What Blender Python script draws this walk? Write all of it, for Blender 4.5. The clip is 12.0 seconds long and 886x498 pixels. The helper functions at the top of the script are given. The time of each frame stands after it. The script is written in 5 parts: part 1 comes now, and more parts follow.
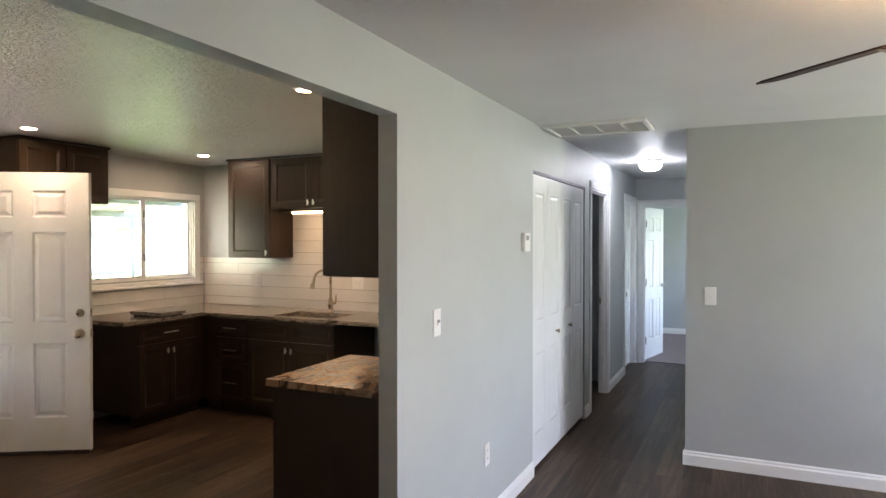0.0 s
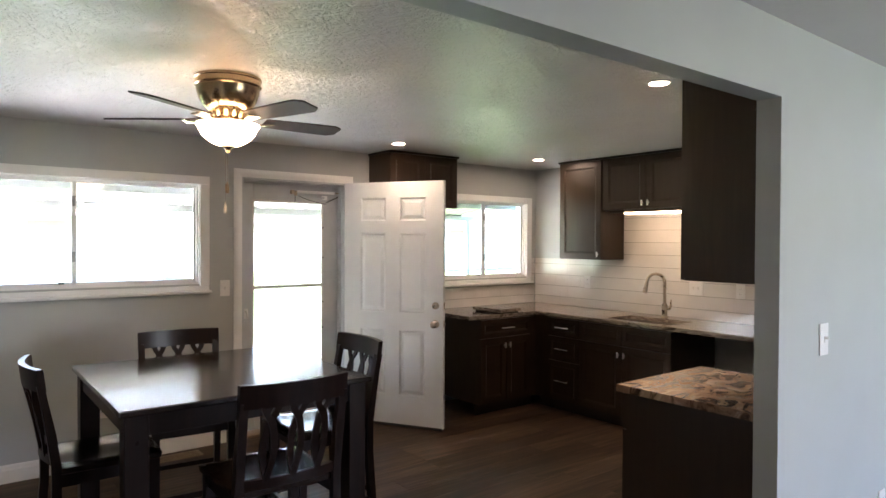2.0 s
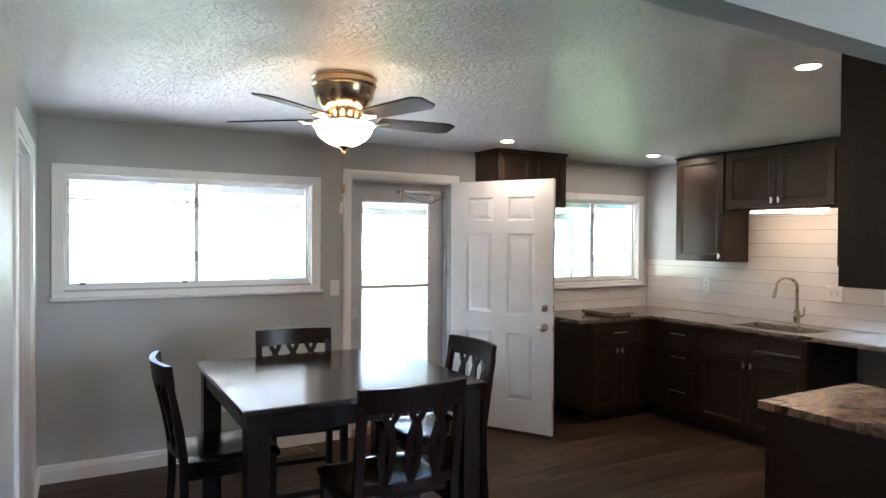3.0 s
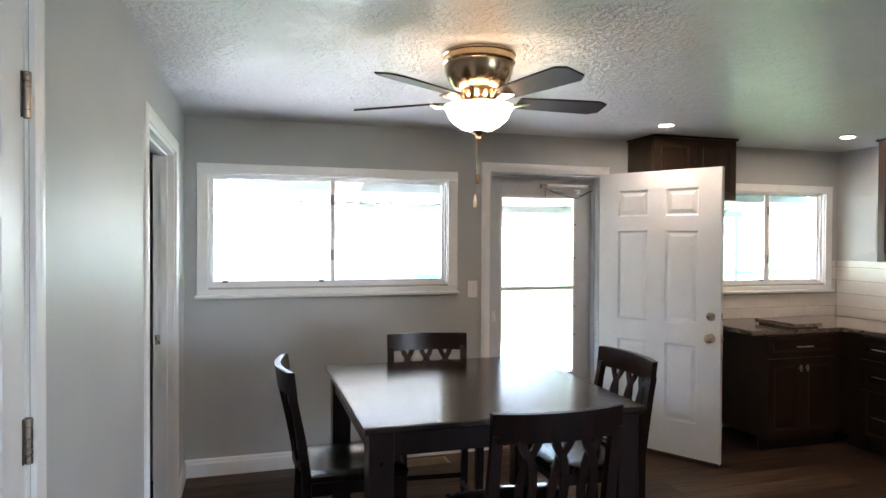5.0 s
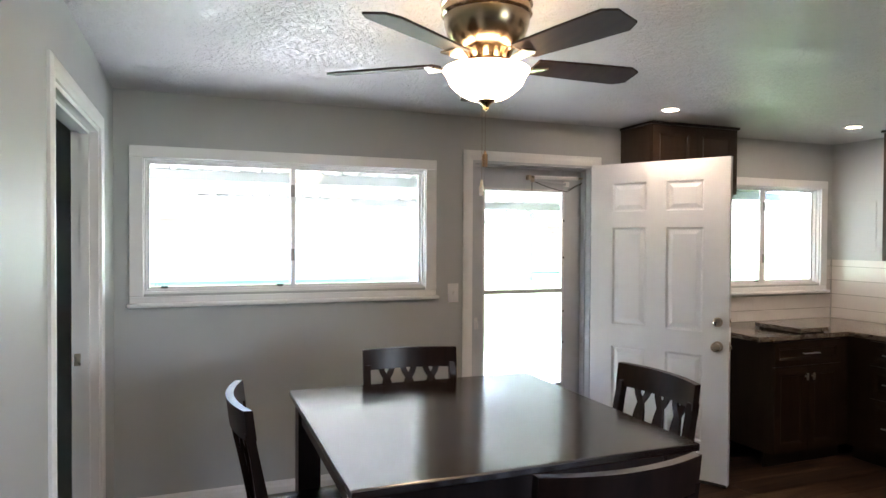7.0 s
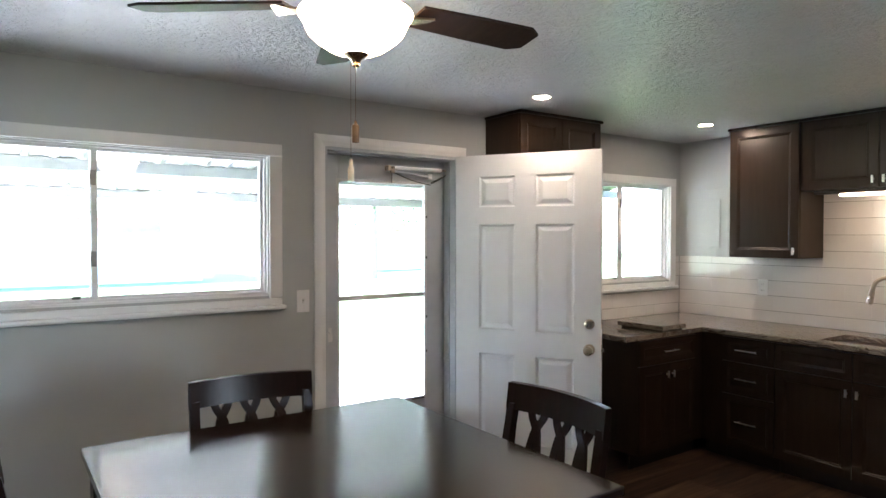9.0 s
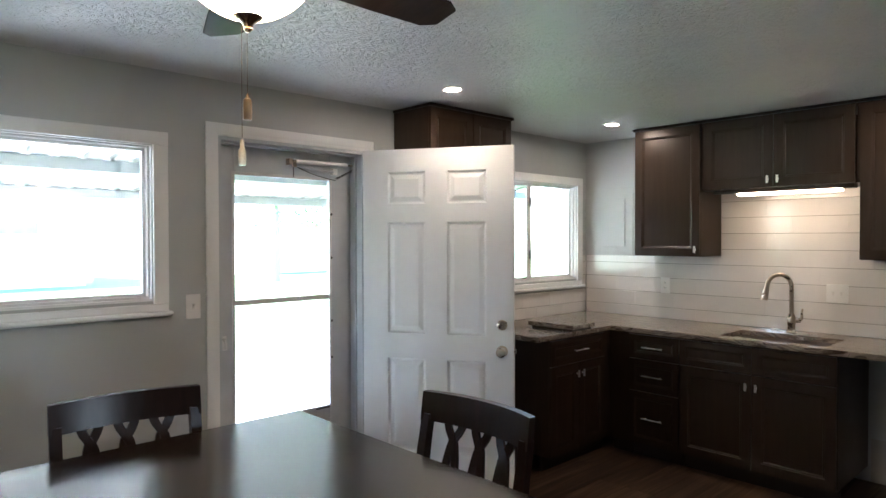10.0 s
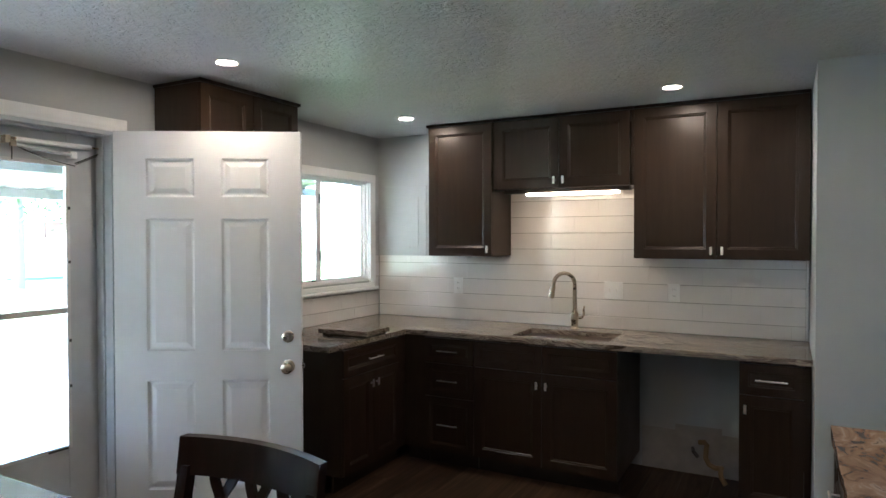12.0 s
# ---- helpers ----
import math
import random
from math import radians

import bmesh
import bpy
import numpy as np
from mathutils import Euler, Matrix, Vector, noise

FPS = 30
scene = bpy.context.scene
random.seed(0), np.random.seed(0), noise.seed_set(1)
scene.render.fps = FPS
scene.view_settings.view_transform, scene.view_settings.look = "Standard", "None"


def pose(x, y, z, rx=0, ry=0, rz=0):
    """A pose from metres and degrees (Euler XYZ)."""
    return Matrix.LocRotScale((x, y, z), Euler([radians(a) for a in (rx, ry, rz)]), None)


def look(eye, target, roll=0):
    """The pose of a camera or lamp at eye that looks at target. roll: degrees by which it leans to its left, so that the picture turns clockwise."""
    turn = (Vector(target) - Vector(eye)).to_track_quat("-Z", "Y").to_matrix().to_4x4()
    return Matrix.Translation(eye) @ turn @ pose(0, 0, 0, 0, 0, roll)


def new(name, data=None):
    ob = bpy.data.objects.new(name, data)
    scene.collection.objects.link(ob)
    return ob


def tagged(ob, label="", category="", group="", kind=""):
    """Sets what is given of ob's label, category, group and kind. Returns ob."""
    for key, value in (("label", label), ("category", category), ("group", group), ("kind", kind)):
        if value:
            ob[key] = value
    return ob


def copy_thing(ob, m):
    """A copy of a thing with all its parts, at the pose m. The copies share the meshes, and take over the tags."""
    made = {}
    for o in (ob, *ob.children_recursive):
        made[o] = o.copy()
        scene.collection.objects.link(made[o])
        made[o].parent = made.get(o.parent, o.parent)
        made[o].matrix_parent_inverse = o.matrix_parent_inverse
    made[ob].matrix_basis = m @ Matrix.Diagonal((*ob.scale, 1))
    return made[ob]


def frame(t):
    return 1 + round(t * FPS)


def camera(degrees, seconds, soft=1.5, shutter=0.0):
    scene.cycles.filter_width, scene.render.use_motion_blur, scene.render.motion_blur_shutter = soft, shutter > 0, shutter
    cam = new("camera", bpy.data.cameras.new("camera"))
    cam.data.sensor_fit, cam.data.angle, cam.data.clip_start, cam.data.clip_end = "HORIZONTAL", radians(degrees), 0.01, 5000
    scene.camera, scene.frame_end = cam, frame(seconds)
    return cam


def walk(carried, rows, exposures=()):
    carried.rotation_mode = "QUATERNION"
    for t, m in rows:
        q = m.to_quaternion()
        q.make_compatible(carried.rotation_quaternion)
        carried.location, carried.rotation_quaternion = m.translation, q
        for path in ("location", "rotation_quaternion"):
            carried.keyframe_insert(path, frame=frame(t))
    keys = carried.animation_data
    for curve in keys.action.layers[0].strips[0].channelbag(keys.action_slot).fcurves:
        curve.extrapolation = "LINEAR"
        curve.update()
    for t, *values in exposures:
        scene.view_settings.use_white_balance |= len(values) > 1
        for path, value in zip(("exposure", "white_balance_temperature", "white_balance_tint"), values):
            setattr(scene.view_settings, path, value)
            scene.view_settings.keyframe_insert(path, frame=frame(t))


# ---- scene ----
cam = camera(69.1, 12.0)
PATH = [
    (0, (1.272, 2.449, 1.56), (0.423, 4.26, 1.532), 0.0),
    (0.5, (1.229, 2.445, 1.558), (0.163, 4.137, 1.532), 0.1),
    (1, (1.181, 2.428, 1.556), (-0.101, 3.963, 1.531), 0.2),
    (1.5, (1.124, 2.417, 1.56), (-0.328, 3.793, 1.533), 0.1),
    (2, (1.065, 2.4, 1.555), (-0.515, 3.626, 1.531), 0.3),
    (2.5, (0.985, 2.388, 1.555), (-0.692, 3.477, 1.53), 0.4),
    (3, (0.904, 2.384, 1.56), (-0.838, 3.365, 1.533), 0.4),
    (5, (0.567, 2.552, 1.547), (-1.349, 3.126, 1.517), 0.3),
    (5.5, (0.436, 2.566, 1.542), (-1.502, 3.061, 1.515), 0.2),
    (6, (0.289, 2.564, 1.535), (-1.656, 3.028, 1.507), 0.3),
    (6.5, (0.138, 2.553, 1.539), (-1.775, 3.133, 1.509), 0.2),
    (7, (-0.015, 2.563, 1.538), (-1.882, 3.277, 1.505), 0.3),
    (7.2, (-0.075, 2.564, 1.534), (-1.922, 3.331, 1.507), 0.5),
    (9, (-0.523, 2.714, 1.54), (-2.162, 3.858, 1.502), -0.0),
    (9.5, (-0.615, 2.757, 1.527), (-2.176, 4.007, 1.494), -0.0),
    (10, (-0.688, 2.819, 1.522), (-2.143, 4.191, 1.489), -0.1),
    (10.5, (-0.761, 2.899, 1.53), (-2.097, 4.387, 1.495), -0.1),
    (11, (-0.819, 2.97, 1.53), (-2.033, 4.558, 1.495), -0.1),
    (11.5, (-0.869, 3.039, 1.519), (-1.956, 4.717, 1.486), -0.1),
    (12, (-0.914, 3.103, 1.521), (-1.858, 4.866, 1.486), -0.1),
]
EXPOSURES = [(0.0, 5.01, 6720, 19.5), (1.5, 4.94, 6450, 20), (3.0, 5.0, 5500, 17.5), (6.5, 4.97, 5760, 18), (12.0, 4.85, 5200, 11.5)]
walk(cam, [(t, look(eye, target, roll)) for t, eye, target, roll in PATH], EXPOSURES)
LIVING_W, BED_W, BOWL_E, LED_E, BAR_E, HALL_E, FAN_SPIN = 2.95, 1.4, 1.25, 13.0, 1.05, 2.5, 16.0

# ---- world, sun, large lights ----
world = bpy.data.worlds.new("sky")
scene.world = world
world.use_nodes = True
wn = world.node_tree
sky = wn.nodes.new("ShaderNodeTexSky")
sky.sky_type = "NISHITA"
sky.sun_disc = False
sky.sun_elevation = radians(48)
sky.sun_rotation = radians(225)
wn.links.new(sky.outputs[0], wn.nodes["Background"].inputs[0])
wn.nodes["Background"].inputs[1].default_value = 0.15

sun_data = bpy.data.lights.new("sun", "SUN")
sun_data.energy, sun_data.angle, sun_data.color = 5.0, radians(0.6), (1.0, 0.95, 0.87)
sun = new("sun", sun_data)
sun.matrix_basis = look((0, 0, 0), (0.55, 0.55, -0.86))


def area_lamp(name, at, target, w, h, watts, colour):
    d = bpy.data.lights.new(name, "AREA")
    d.shape, d.size, d.size_y, d.energy, d.color = "RECTANGLE", w, h, watts, colour
    ob = new(name, d)
    ob.matrix_basis = look(at, target)
    return ob


# daylight of the front window, in its opening behind the walker
area_lamp("front_window_daylight", (4.66, 6.4, 1.45), (0, 4.2, 1.35), 1.2, 1.3, LIVING_W, (1.0, 0.97, 0.94))

area_lamp("bedroom_window_daylight", (3.02, 12.4, 1.45), (0, 12.4, 1.2), 1.3, 1.0, BED_W, (0.76, 0.88, 1.0))

# ---- materials ----


def nodes_of(name):
    m = bpy.data.materials.new(name)
    m.use_nodes = True
    nt = m.node_tree
    return m, nt, nt.nodes["Principled BSDF"]


def coords(nt, scale=(1, 1, 1)):
    tc = nt.nodes.new("ShaderNodeTexCoord")
    mp = nt.nodes.new("ShaderNodeMapping")
    mp.inputs["Scale"].default_value = scale
    nt.links.new(tc.outputs["Object"], mp.inputs[0])
    return mp.outputs[0]


def noise_node(nt, vec, scale, detail=4.0, rough=0.55, dist=0.0):
    n = nt.nodes.new("ShaderNodeTexNoise")
    n.inputs["Scale"].default_value, n.inputs["Detail"].default_value = scale, detail
    n.inputs["Roughness"].default_value, n.inputs["Distortion"].default_value = rough, dist
    nt.links.new(vec, n.inputs["Vector"])
    return n.outputs["Fac"]


def ramp(nt, fac, stops):
    r = nt.nodes.new("ShaderNodeValToRGB")
    el = r.color_ramp.elements
    while len(el) < len(stops):
        el.new(0.5)
    for e, (p, c) in zip(el, stops):
        e.position, e.color = p, (*c, 1) if len(c) == 3 else c
    nt.links.new(fac, r.inputs[0])
    return r.outputs[0]


def bump(nt, bsdf, height, strength, distance):
    b = nt.nodes.new("ShaderNodeBump")
    b.inputs["Strength"].default_value, b.inputs["Distance"].default_value = strength, distance
    nt.links.new(height, b.inputs["Height"])
    nt.links.new(b.outputs[0], bsdf.inputs["Normal"])
    return b


def maths(nt, op, a, b):
    n = nt.nodes.new("ShaderNodeMath")
    n.operation = op
    for i, v in enumerate((a, b)):
        if isinstance(v, (int, float)):
            n.inputs[i].default_value = v
        else:
            nt.links.new(v, n.inputs[i])
    return n.outputs[0]


def grainy(name, c1, c2, rough, scale=8.0, metal=0.0, bumps=0.0, bscale=120.0, stretch=(1, 1, 1), rough_var=0.08, coat=0.0, spec=0.5):
    """A surface whose colour wavers between c1 and c2, with fine relief and uneven gloss."""
    m, nt, b = nodes_of(name)
    v = coords(nt, stretch)
    f = noise_node(nt, v, scale)
    nt.links.new(ramp(nt, f, [(0.3, c1), (0.7, c2)]), b.inputs["Base Color"])
    g = noise_node(nt, v, scale * 0.6, 3.0)
    lo = maths(nt, "MULTIPLY", g, rough_var * 2)
    nt.links.new(maths(nt, "ADD", lo, rough - rough_var), b.inputs["Roughness"])
    b.inputs["Metallic"].default_value = metal
    b.inputs["Coat Weight"].default_value = coat
    b.inputs["Specular IOR Level"].default_value = spec
    if bumps:
        bump(nt, b, noise_node(nt, v, bscale, 3.0), bumps, 0.002)
    return m


def wood(name, c1, c2, rough, axis=2, rough_var=0.06, bumps=0.15, spec=0.5, coat=0.0):
    """Stained wood with the grain along one axis."""
    m, nt, b = nodes_of(name)
    s = [22.0, 22.0, 22.0]
    s[axis] = 1.6
    v = coords(nt, s)
    f = noise_node(nt, v, 1.6, 6.0, 0.6, 0.6)
    nt.links.new(ramp(nt, f, [(0.3, c1), (0.72, c2)]), b.inputs["Base Color"])
    g = noise_node(nt, coords(nt), 5.0, 3.0)
    nt.links.new(maths(nt, "ADD", maths(nt, "MULTIPLY", g, rough_var * 2), rough - rough_var), b.inputs["Roughness"])
    b.inputs["Specular IOR Level"].default_value = spec
    b.inputs["Coat Weight"].default_value, b.inputs["Coat Roughness"].default_value = coat, rough * 0.85
    bump(nt, b, noise_node(nt, v, 4.0, 4.0), bumps, 0.001)
    return m


def plank_material():
    m, nt, b = nodes_of("vinyl_plank")
    v = coords(nt, (20, 1.1, 20))
    info = nt.nodes.new("ShaderNodeObjectInfo")
    add = nt.nodes.new("ShaderNodeVectorMath")
    add.operation = "MULTIPLY_ADD"
    add.inputs[1].default_value = (1, 1, 1)
    comb = nt.nodes.new("ShaderNodeCombineXYZ")
    for i in range(3):
        nt.links.new(maths(nt, "MULTIPLY", info.outputs["Random"], 37.0 + 11 * i), comb.inputs[i])
    nt.links.new(v, add.inputs[0])
    nt.links.new(comb.outputs[0], add.inputs[2])
    f = noise_node(nt, add.outputs[0], 1.5, 7.0, 0.62, 0.8)
    shade = maths(nt, "ADD", maths(nt, "ADD", maths(nt, "MULTIPLY", f, 1.0), -0.08), maths(nt, "MULTIPLY", info.outputs["Random"], 0.17))
    nt.links.new(ramp(nt, shade, [(0.28, (0.011, 0.0069, 0.0047)), (0.48, (0.040, 0.0255, 0.0168)), (0.70, (0.105, 0.068, 0.045))]), b.inputs["Base Color"])
    nt.links.new(maths(nt, "ADD", maths(nt, "MULTIPLY", f, 0.14), 0.38), b.inputs["Roughness"])
    b.inputs["Specular IOR Level"].default_value = 0.2
    bump(nt, b, noise_node(nt, add.outputs[0], 5.0, 5.0), 0.25, 0.0012)
    return m


def ceiling_material(name, strength, rough, coat, base):
    """Semi-gloss paint over a hand-stamped, knocked-down plaster, heavier in some patches than in others."""
    m, nt, b = nodes_of(name)
    v = coords(nt)
    tint = ramp(nt, noise_node(nt, v, 1.3, 3.0), [(0.3, (base * 0.94, base * 0.94, base * 0.95)), (0.7, (base * 1.04, base * 1.04, base * 1.05))])
    nt.links.new(tint, b.inputs["Base Color"])
    n1 = noise_node(nt, v, 17.0, 5.0, 0.62, 1.6)
    r1 = ramp(nt, n1, [(0.44, (0, 0, 0)), (0.52, (0.75, 0.75, 0.75)), (0.66, (1, 1, 1))])
    n2 = noise_node(nt, v, 38.0, 3.0, 0.55, 0.8)
    patch = ramp(nt, noise_node(nt, v, 2.2, 2.0), [(0.34, (0.55, 0.55, 0.55)), (0.62, (1, 1, 1))])
    h = maths(nt, "MULTIPLY", maths(nt, "ADD", maths(nt, "MULTIPLY", r1, 0.55), maths(nt, "MULTIPLY", n2, 0.9)), patch)
    bump(nt, b, h, strength * 0.75, 0.017)
    soft = nt.nodes.new("ShaderNodeBump")
    soft.inputs["Strength"].default_value, soft.inputs["Distance"].default_value = strength, 0.016
    nt.links.new(h, soft.inputs["Height"])
    nt.links.new(soft.outputs[0], b.inputs["Coat Normal"])
    b.inputs["Coat Weight"].default_value = coat
    b.inputs["Coat Roughness"].default_value = 0.13
    b.inputs["Roughness"].default_value = rough
    b.inputs["Specular IOR Level"].default_value = 0.35
    return m


def granite_material(name, stretch, swirl, streak, stops):
    """Polished stone with long flowing veins; swirl bends them, streak draws them out."""
    m, nt, b = nodes_of(name)
    tc = coords(nt, stretch)
    warp = nt.nodes.new("ShaderNodeTexNoise")
    warp.inputs["Scale"].default_value, warp.inputs["Detail"].default_value = 1.7, 3.0
    nt.links.new(tc, warp.inputs["Vector"])
    mix = nt.nodes.new("ShaderNodeVectorMath")
    mix.operation = "MULTIPLY_ADD"
    mix.inputs[1].default_value = (swirl, swirl, swirl)
    nt.links.new(warp.outputs["Color"], mix.inputs[0])
    nt.links.new(tc, mix.inputs[2])
    st = nt.nodes.new("ShaderNodeMapping")
    st.inputs["Scale"].default_value = streak
    nt.links.new(mix.outputs[0], st.inputs[0])
    f = noise_node(nt, st.outputs[0], 2.2, 8.0, 0.66, 0.9)
    col = ramp(nt, f, stops)
    nt.links.new(col, b.inputs["Base Color"])
    nt.links.new(maths(nt, "ADD", maths(nt, "MULTIPLY", f, 0.12), 0.08), b.inputs["Roughness"])
    b.inputs["Specular IOR Level"].default_value = 0.4
    return m


def glass_material():
    m, nt, b = nodes_of("window_glass")
    b.inputs["Transmission Weight"].default_value = 1.0
    b.inputs["Roughness"].default_value = 0.0
    b.inputs["IOR"].default_value = 1.45
    return m


def glowing(name, colour, strength, base=(0.8, 0.8, 0.8)):
    m, nt, b = nodes_of(name)
    b.inputs["Base Color"].default_value = (*base, 1)
    b.inputs["Emission Color"].default_value = (*colour, 1)
    b.inputs["Emission Strength"].default_value = strength
    b.inputs["Roughness"].default_value = 0.35
    return m


M_WALL = grainy("grey_wall_paint", (0.435, 0.465, 0.472), (0.47, 0.50, 0.507), 0.50, 2.0, bumps=0.10, bscale=220.0, rough_var=0.03)
M_CEIL = ceiling_material("glossy_stippled_ceiling_paint", 1.0, 0.30, 0.29, 0.68)
M_CEIL2 = ceiling_material("flat_stippled_ceiling_paint", 0.13, 0.5, 0.0, 0.74)
M_TRIM = grainy("white_trim_paint", (0.81, 0.825, 0.83), (0.85, 0.865, 0.87), 0.32, 6.0, bumps=0.05, rough_var=0.05)
M_DOOR = grainy("white_door_paint", (0.69, 0.71, 0.72), (0.74, 0.76, 0.77), 0.38, 4.0, bumps=0.06, bscale=260.0, rough_var=0.05)
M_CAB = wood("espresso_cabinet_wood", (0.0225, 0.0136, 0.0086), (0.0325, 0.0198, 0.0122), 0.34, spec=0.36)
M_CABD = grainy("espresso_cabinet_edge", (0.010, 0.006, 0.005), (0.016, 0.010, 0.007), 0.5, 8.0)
M_TABLE = wood("black_cherry_tabletop", (0.009, 0.0055, 0.005), (0.017, 0.010, 0.008), 0.155, axis=0, rough_var=0.05, bumps=0.03, spec=0.95)
M_CHAIR = wood("black_cherry_chair_wood", (0.008, 0.005, 0.0045), (0.017, 0.009, 0.007), 0.30, axis=2, bumps=0.04, spec=0.18)
M_SEAT = wood("glossy_seat_wood", (0.008, 0.005, 0.0045), (0.016, 0.009, 0.007), 0.20, axis=0, bumps=0.04, spec=0.7)
# toned below the plates' white, in place of the shadows round the toggles
M_TOGGLE = grainy("shade_dimmed_toggle_plastic", (0.70, 0.70, 0.69), (0.76, 0.76, 0.75), 0.4, 20.0)
M_STONE = granite_material("veined_stone", (1.0, 2.6, 2.6), 0.9, (0.55, 5.5, 5.5), [(0.30, (0.020, 0.016, 0.014)), (0.40, (0.080, 0.062, 0.050)), (0.46, (0.20, 0.170, 0.140)), (0.52, (0.36, 0.32, 0.275)), (0.56, (0.09, 0.072, 0.060)), (0.63, (0.23, 0.195, 0.165)), (0.76, (0.06, 0.048, 0.040))])
M_STONE_WARM = granite_material("swirling_veined_stone", (1.6, 1.0, 1.0), 1.9, (1.1, 2.4, 2.4), [(0.30, (0.030, 0.020, 0.014)), (0.40, (0.075, 0.046, 0.030)), (0.46, (0.21, 0.135, 0.085)), (0.56, (0.29, 0.195, 0.125)), (0.61, (0.36, 0.285, 0.215)), (0.66, (0.12, 0.078, 0.052)), (0.78, (0.26, 0.18, 0.12))])
M_TILE = grainy("glazed_white_tile", (0.70, 0.685, 0.67), (0.76, 0.745, 0.73), 0.10, 3.0, bumps=0.10, bscale=18.0, rough_var=0.03)
M_GROUT = grainy("grey_grout", (0.27, 0.26, 0.245), (0.34, 0.33, 0.31), 0.85, 30.0)
M_NICKEL = grainy("brushed_nickel", (0.40, 0.345, 0.275), (0.50, 0.435, 0.355), 0.28, 40.0, metal=1.0, rough_var=0.05)
M_PULL = grainy("polished_pull_metal", (0.78, 0.77, 0.75), (0.86, 0.85, 0.83), 0.32, 40.0, metal=1.0, rough_var=0.05)
# white paint greyed to carry the backlit shade of storm door and jamb
M_STORM = grainy("shade_greyed_storm_door_paint", (0.47, 0.505, 0.54), (0.54, 0.575, 0.61), 0.45, 6.0)
M_FOB = grainy("wooden_fob", (0.13, 0.085, 0.045), (0.19, 0.13, 0.07), 0.5, 30.0)
M_FOB_PALE = grainy("pale_resin_fob", (0.50, 0.45, 0.36), (0.62, 0.57, 0.48), 0.12, 60.0)
M_BRASS = grainy("antique_brass", (0.42, 0.32, 0.20), (0.52, 0.40, 0.26), 0.24, 12.0, metal=1.0, rough_var=0.05)
M_STEEL = grainy("sink_steel", (0.40, 0.40, 0.40), (0.50, 0.50, 0.50), 0.3, 30.0, metal=1.0)
M_ALU = grainy("window_aluminium", (0.62, 0.63, 0.64), (0.70, 0.71, 0.72), 0.42, 20.0)
M_SASH = grainy("white_window_sash", (0.78, 0.79, 0.80), (0.83, 0.84, 0.85), 0.4, 20.0)
M_DARKMETAL = grainy("dark_catch_metal", (0.06, 0.06, 0.06), (0.10, 0.10, 0.10), 0.4, 30.0, metal=0.6)
M_CATCH = grainy("grey_latch_metal", (0.24, 0.24, 0.24), (0.32, 0.32, 0.32), 0.4, 30.0, metal=0.3)
M_PLASTIC = grainy("white_plastic", (0.80, 0.805, 0.80), (0.84, 0.845, 0.84), 0.4, 20.0)
M_SLOT = grainy("dark_slot", (0.06, 0.06, 0.06), (0.09, 0.09, 0.09), 0.6, 30.0)
M_BLADE = wood("fan_blade_walnut", (0.016, 0.008, 0.006), (0.032, 0.016, 0.011), 0.6, axis=0, spec=0.25)
M_GLASS = glass_material()
M_FLOORBASE = grainy("subfloor", (0.02, 0.017, 0.015), (0.03, 0.026, 0.022), 0.8, 8.0)
M_PLANK = plank_material()
M_CARPET = grainy("mauve_carpet", (0.16, 0.13, 0.135), (0.23, 0.19, 0.195), 0.95, 60.0, bumps=0.6, bscale=300.0)
M_LAWN = grainy("lawn", (0.072, 0.125, 0.038), (0.12, 0.185, 0.066), 0.9, 3.0, bumps=0.6, bscale=80.0)
M_CONCRETE = grainy("patio_concrete", (0.50, 0.49, 0.46), (0.62, 0.60, 0.57), 0.85, 2.5, bumps=0.3, bscale=90.0)
M_AWNING = grainy("galvanised_awning_metal", (0.25, 0.244, 0.232), (0.31, 0.302, 0.286), 0.5, 3.0)
M_SIDING = grainy("white_siding", (0.72, 0.68, 0.61), (0.79, 0.75, 0.68), 0.6, 3.0)
M_BRICK = grainy("red_brick", (0.24, 0.12, 0.095), (0.33, 0.18, 0.145), 0.8, 14.0, bumps=0.3)
M_ROOF = grainy("grey_shingle", (0.20, 0.19, 0.18), (0.28, 0.265, 0.25), 0.85, 9.0, bumps=0.5, bscale=40.0)
M_DARKGLASS = grainy("far_window_glass", (0.20, 0.22, 0.24), (0.26, 0.28, 0.30), 0.08, 4.0)
M_BARK = grainy("bark", (0.16, 0.13, 0.10), (0.24, 0.20, 0.16), 0.9, 12.0, bumps=0.7, bscale=30.0)
M_LEAF = grainy("leaves", (0.05, 0.085, 0.028), (0.09, 0.14, 0.05), 0.6, 5.0)
M_HOSE = grainy("yellow_hose", (0.19, 0.13, 0.06), (0.26, 0.18, 0.09), 0.5, 12.0)
# bare plaster, its tone lowered to carry the shade of the deep bay
M_PATCH = grainy("bare_plaster", (0.34, 0.33, 0.315), (0.43, 0.42, 0.40), 0.9, 10.0)
M_OAK = wood("tan_oak_threshold", (0.20, 0.13, 0.075), (0.31, 0.21, 0.13), 0.45, axis=1)
M_VENT = grainy("tan_register_metal", (0.20, 0.15, 0.10), (0.27, 0.21, 0.14), 0.4, 20.0, metal=0.3)
M_FILTER = grainy("vent_filter_grey", (0.30, 0.30, 0.29), (0.38, 0.38, 0.37), 0.9, 30.0)
M_BOWL = glowing("lit_alabaster_glass", (1.0, 0.66, 0.34), BOWL_E)
M_LED = glowing("lit_led_disc", (1.0, 0.72, 0.46), LED_E)
M_BAR = glowing("lit_led_bar", (1.0, 0.70, 0.40), BAR_E)
M_HALL = glowing("lit_hall_glass", (0.86, 0.93, 1.0), HALL_E)

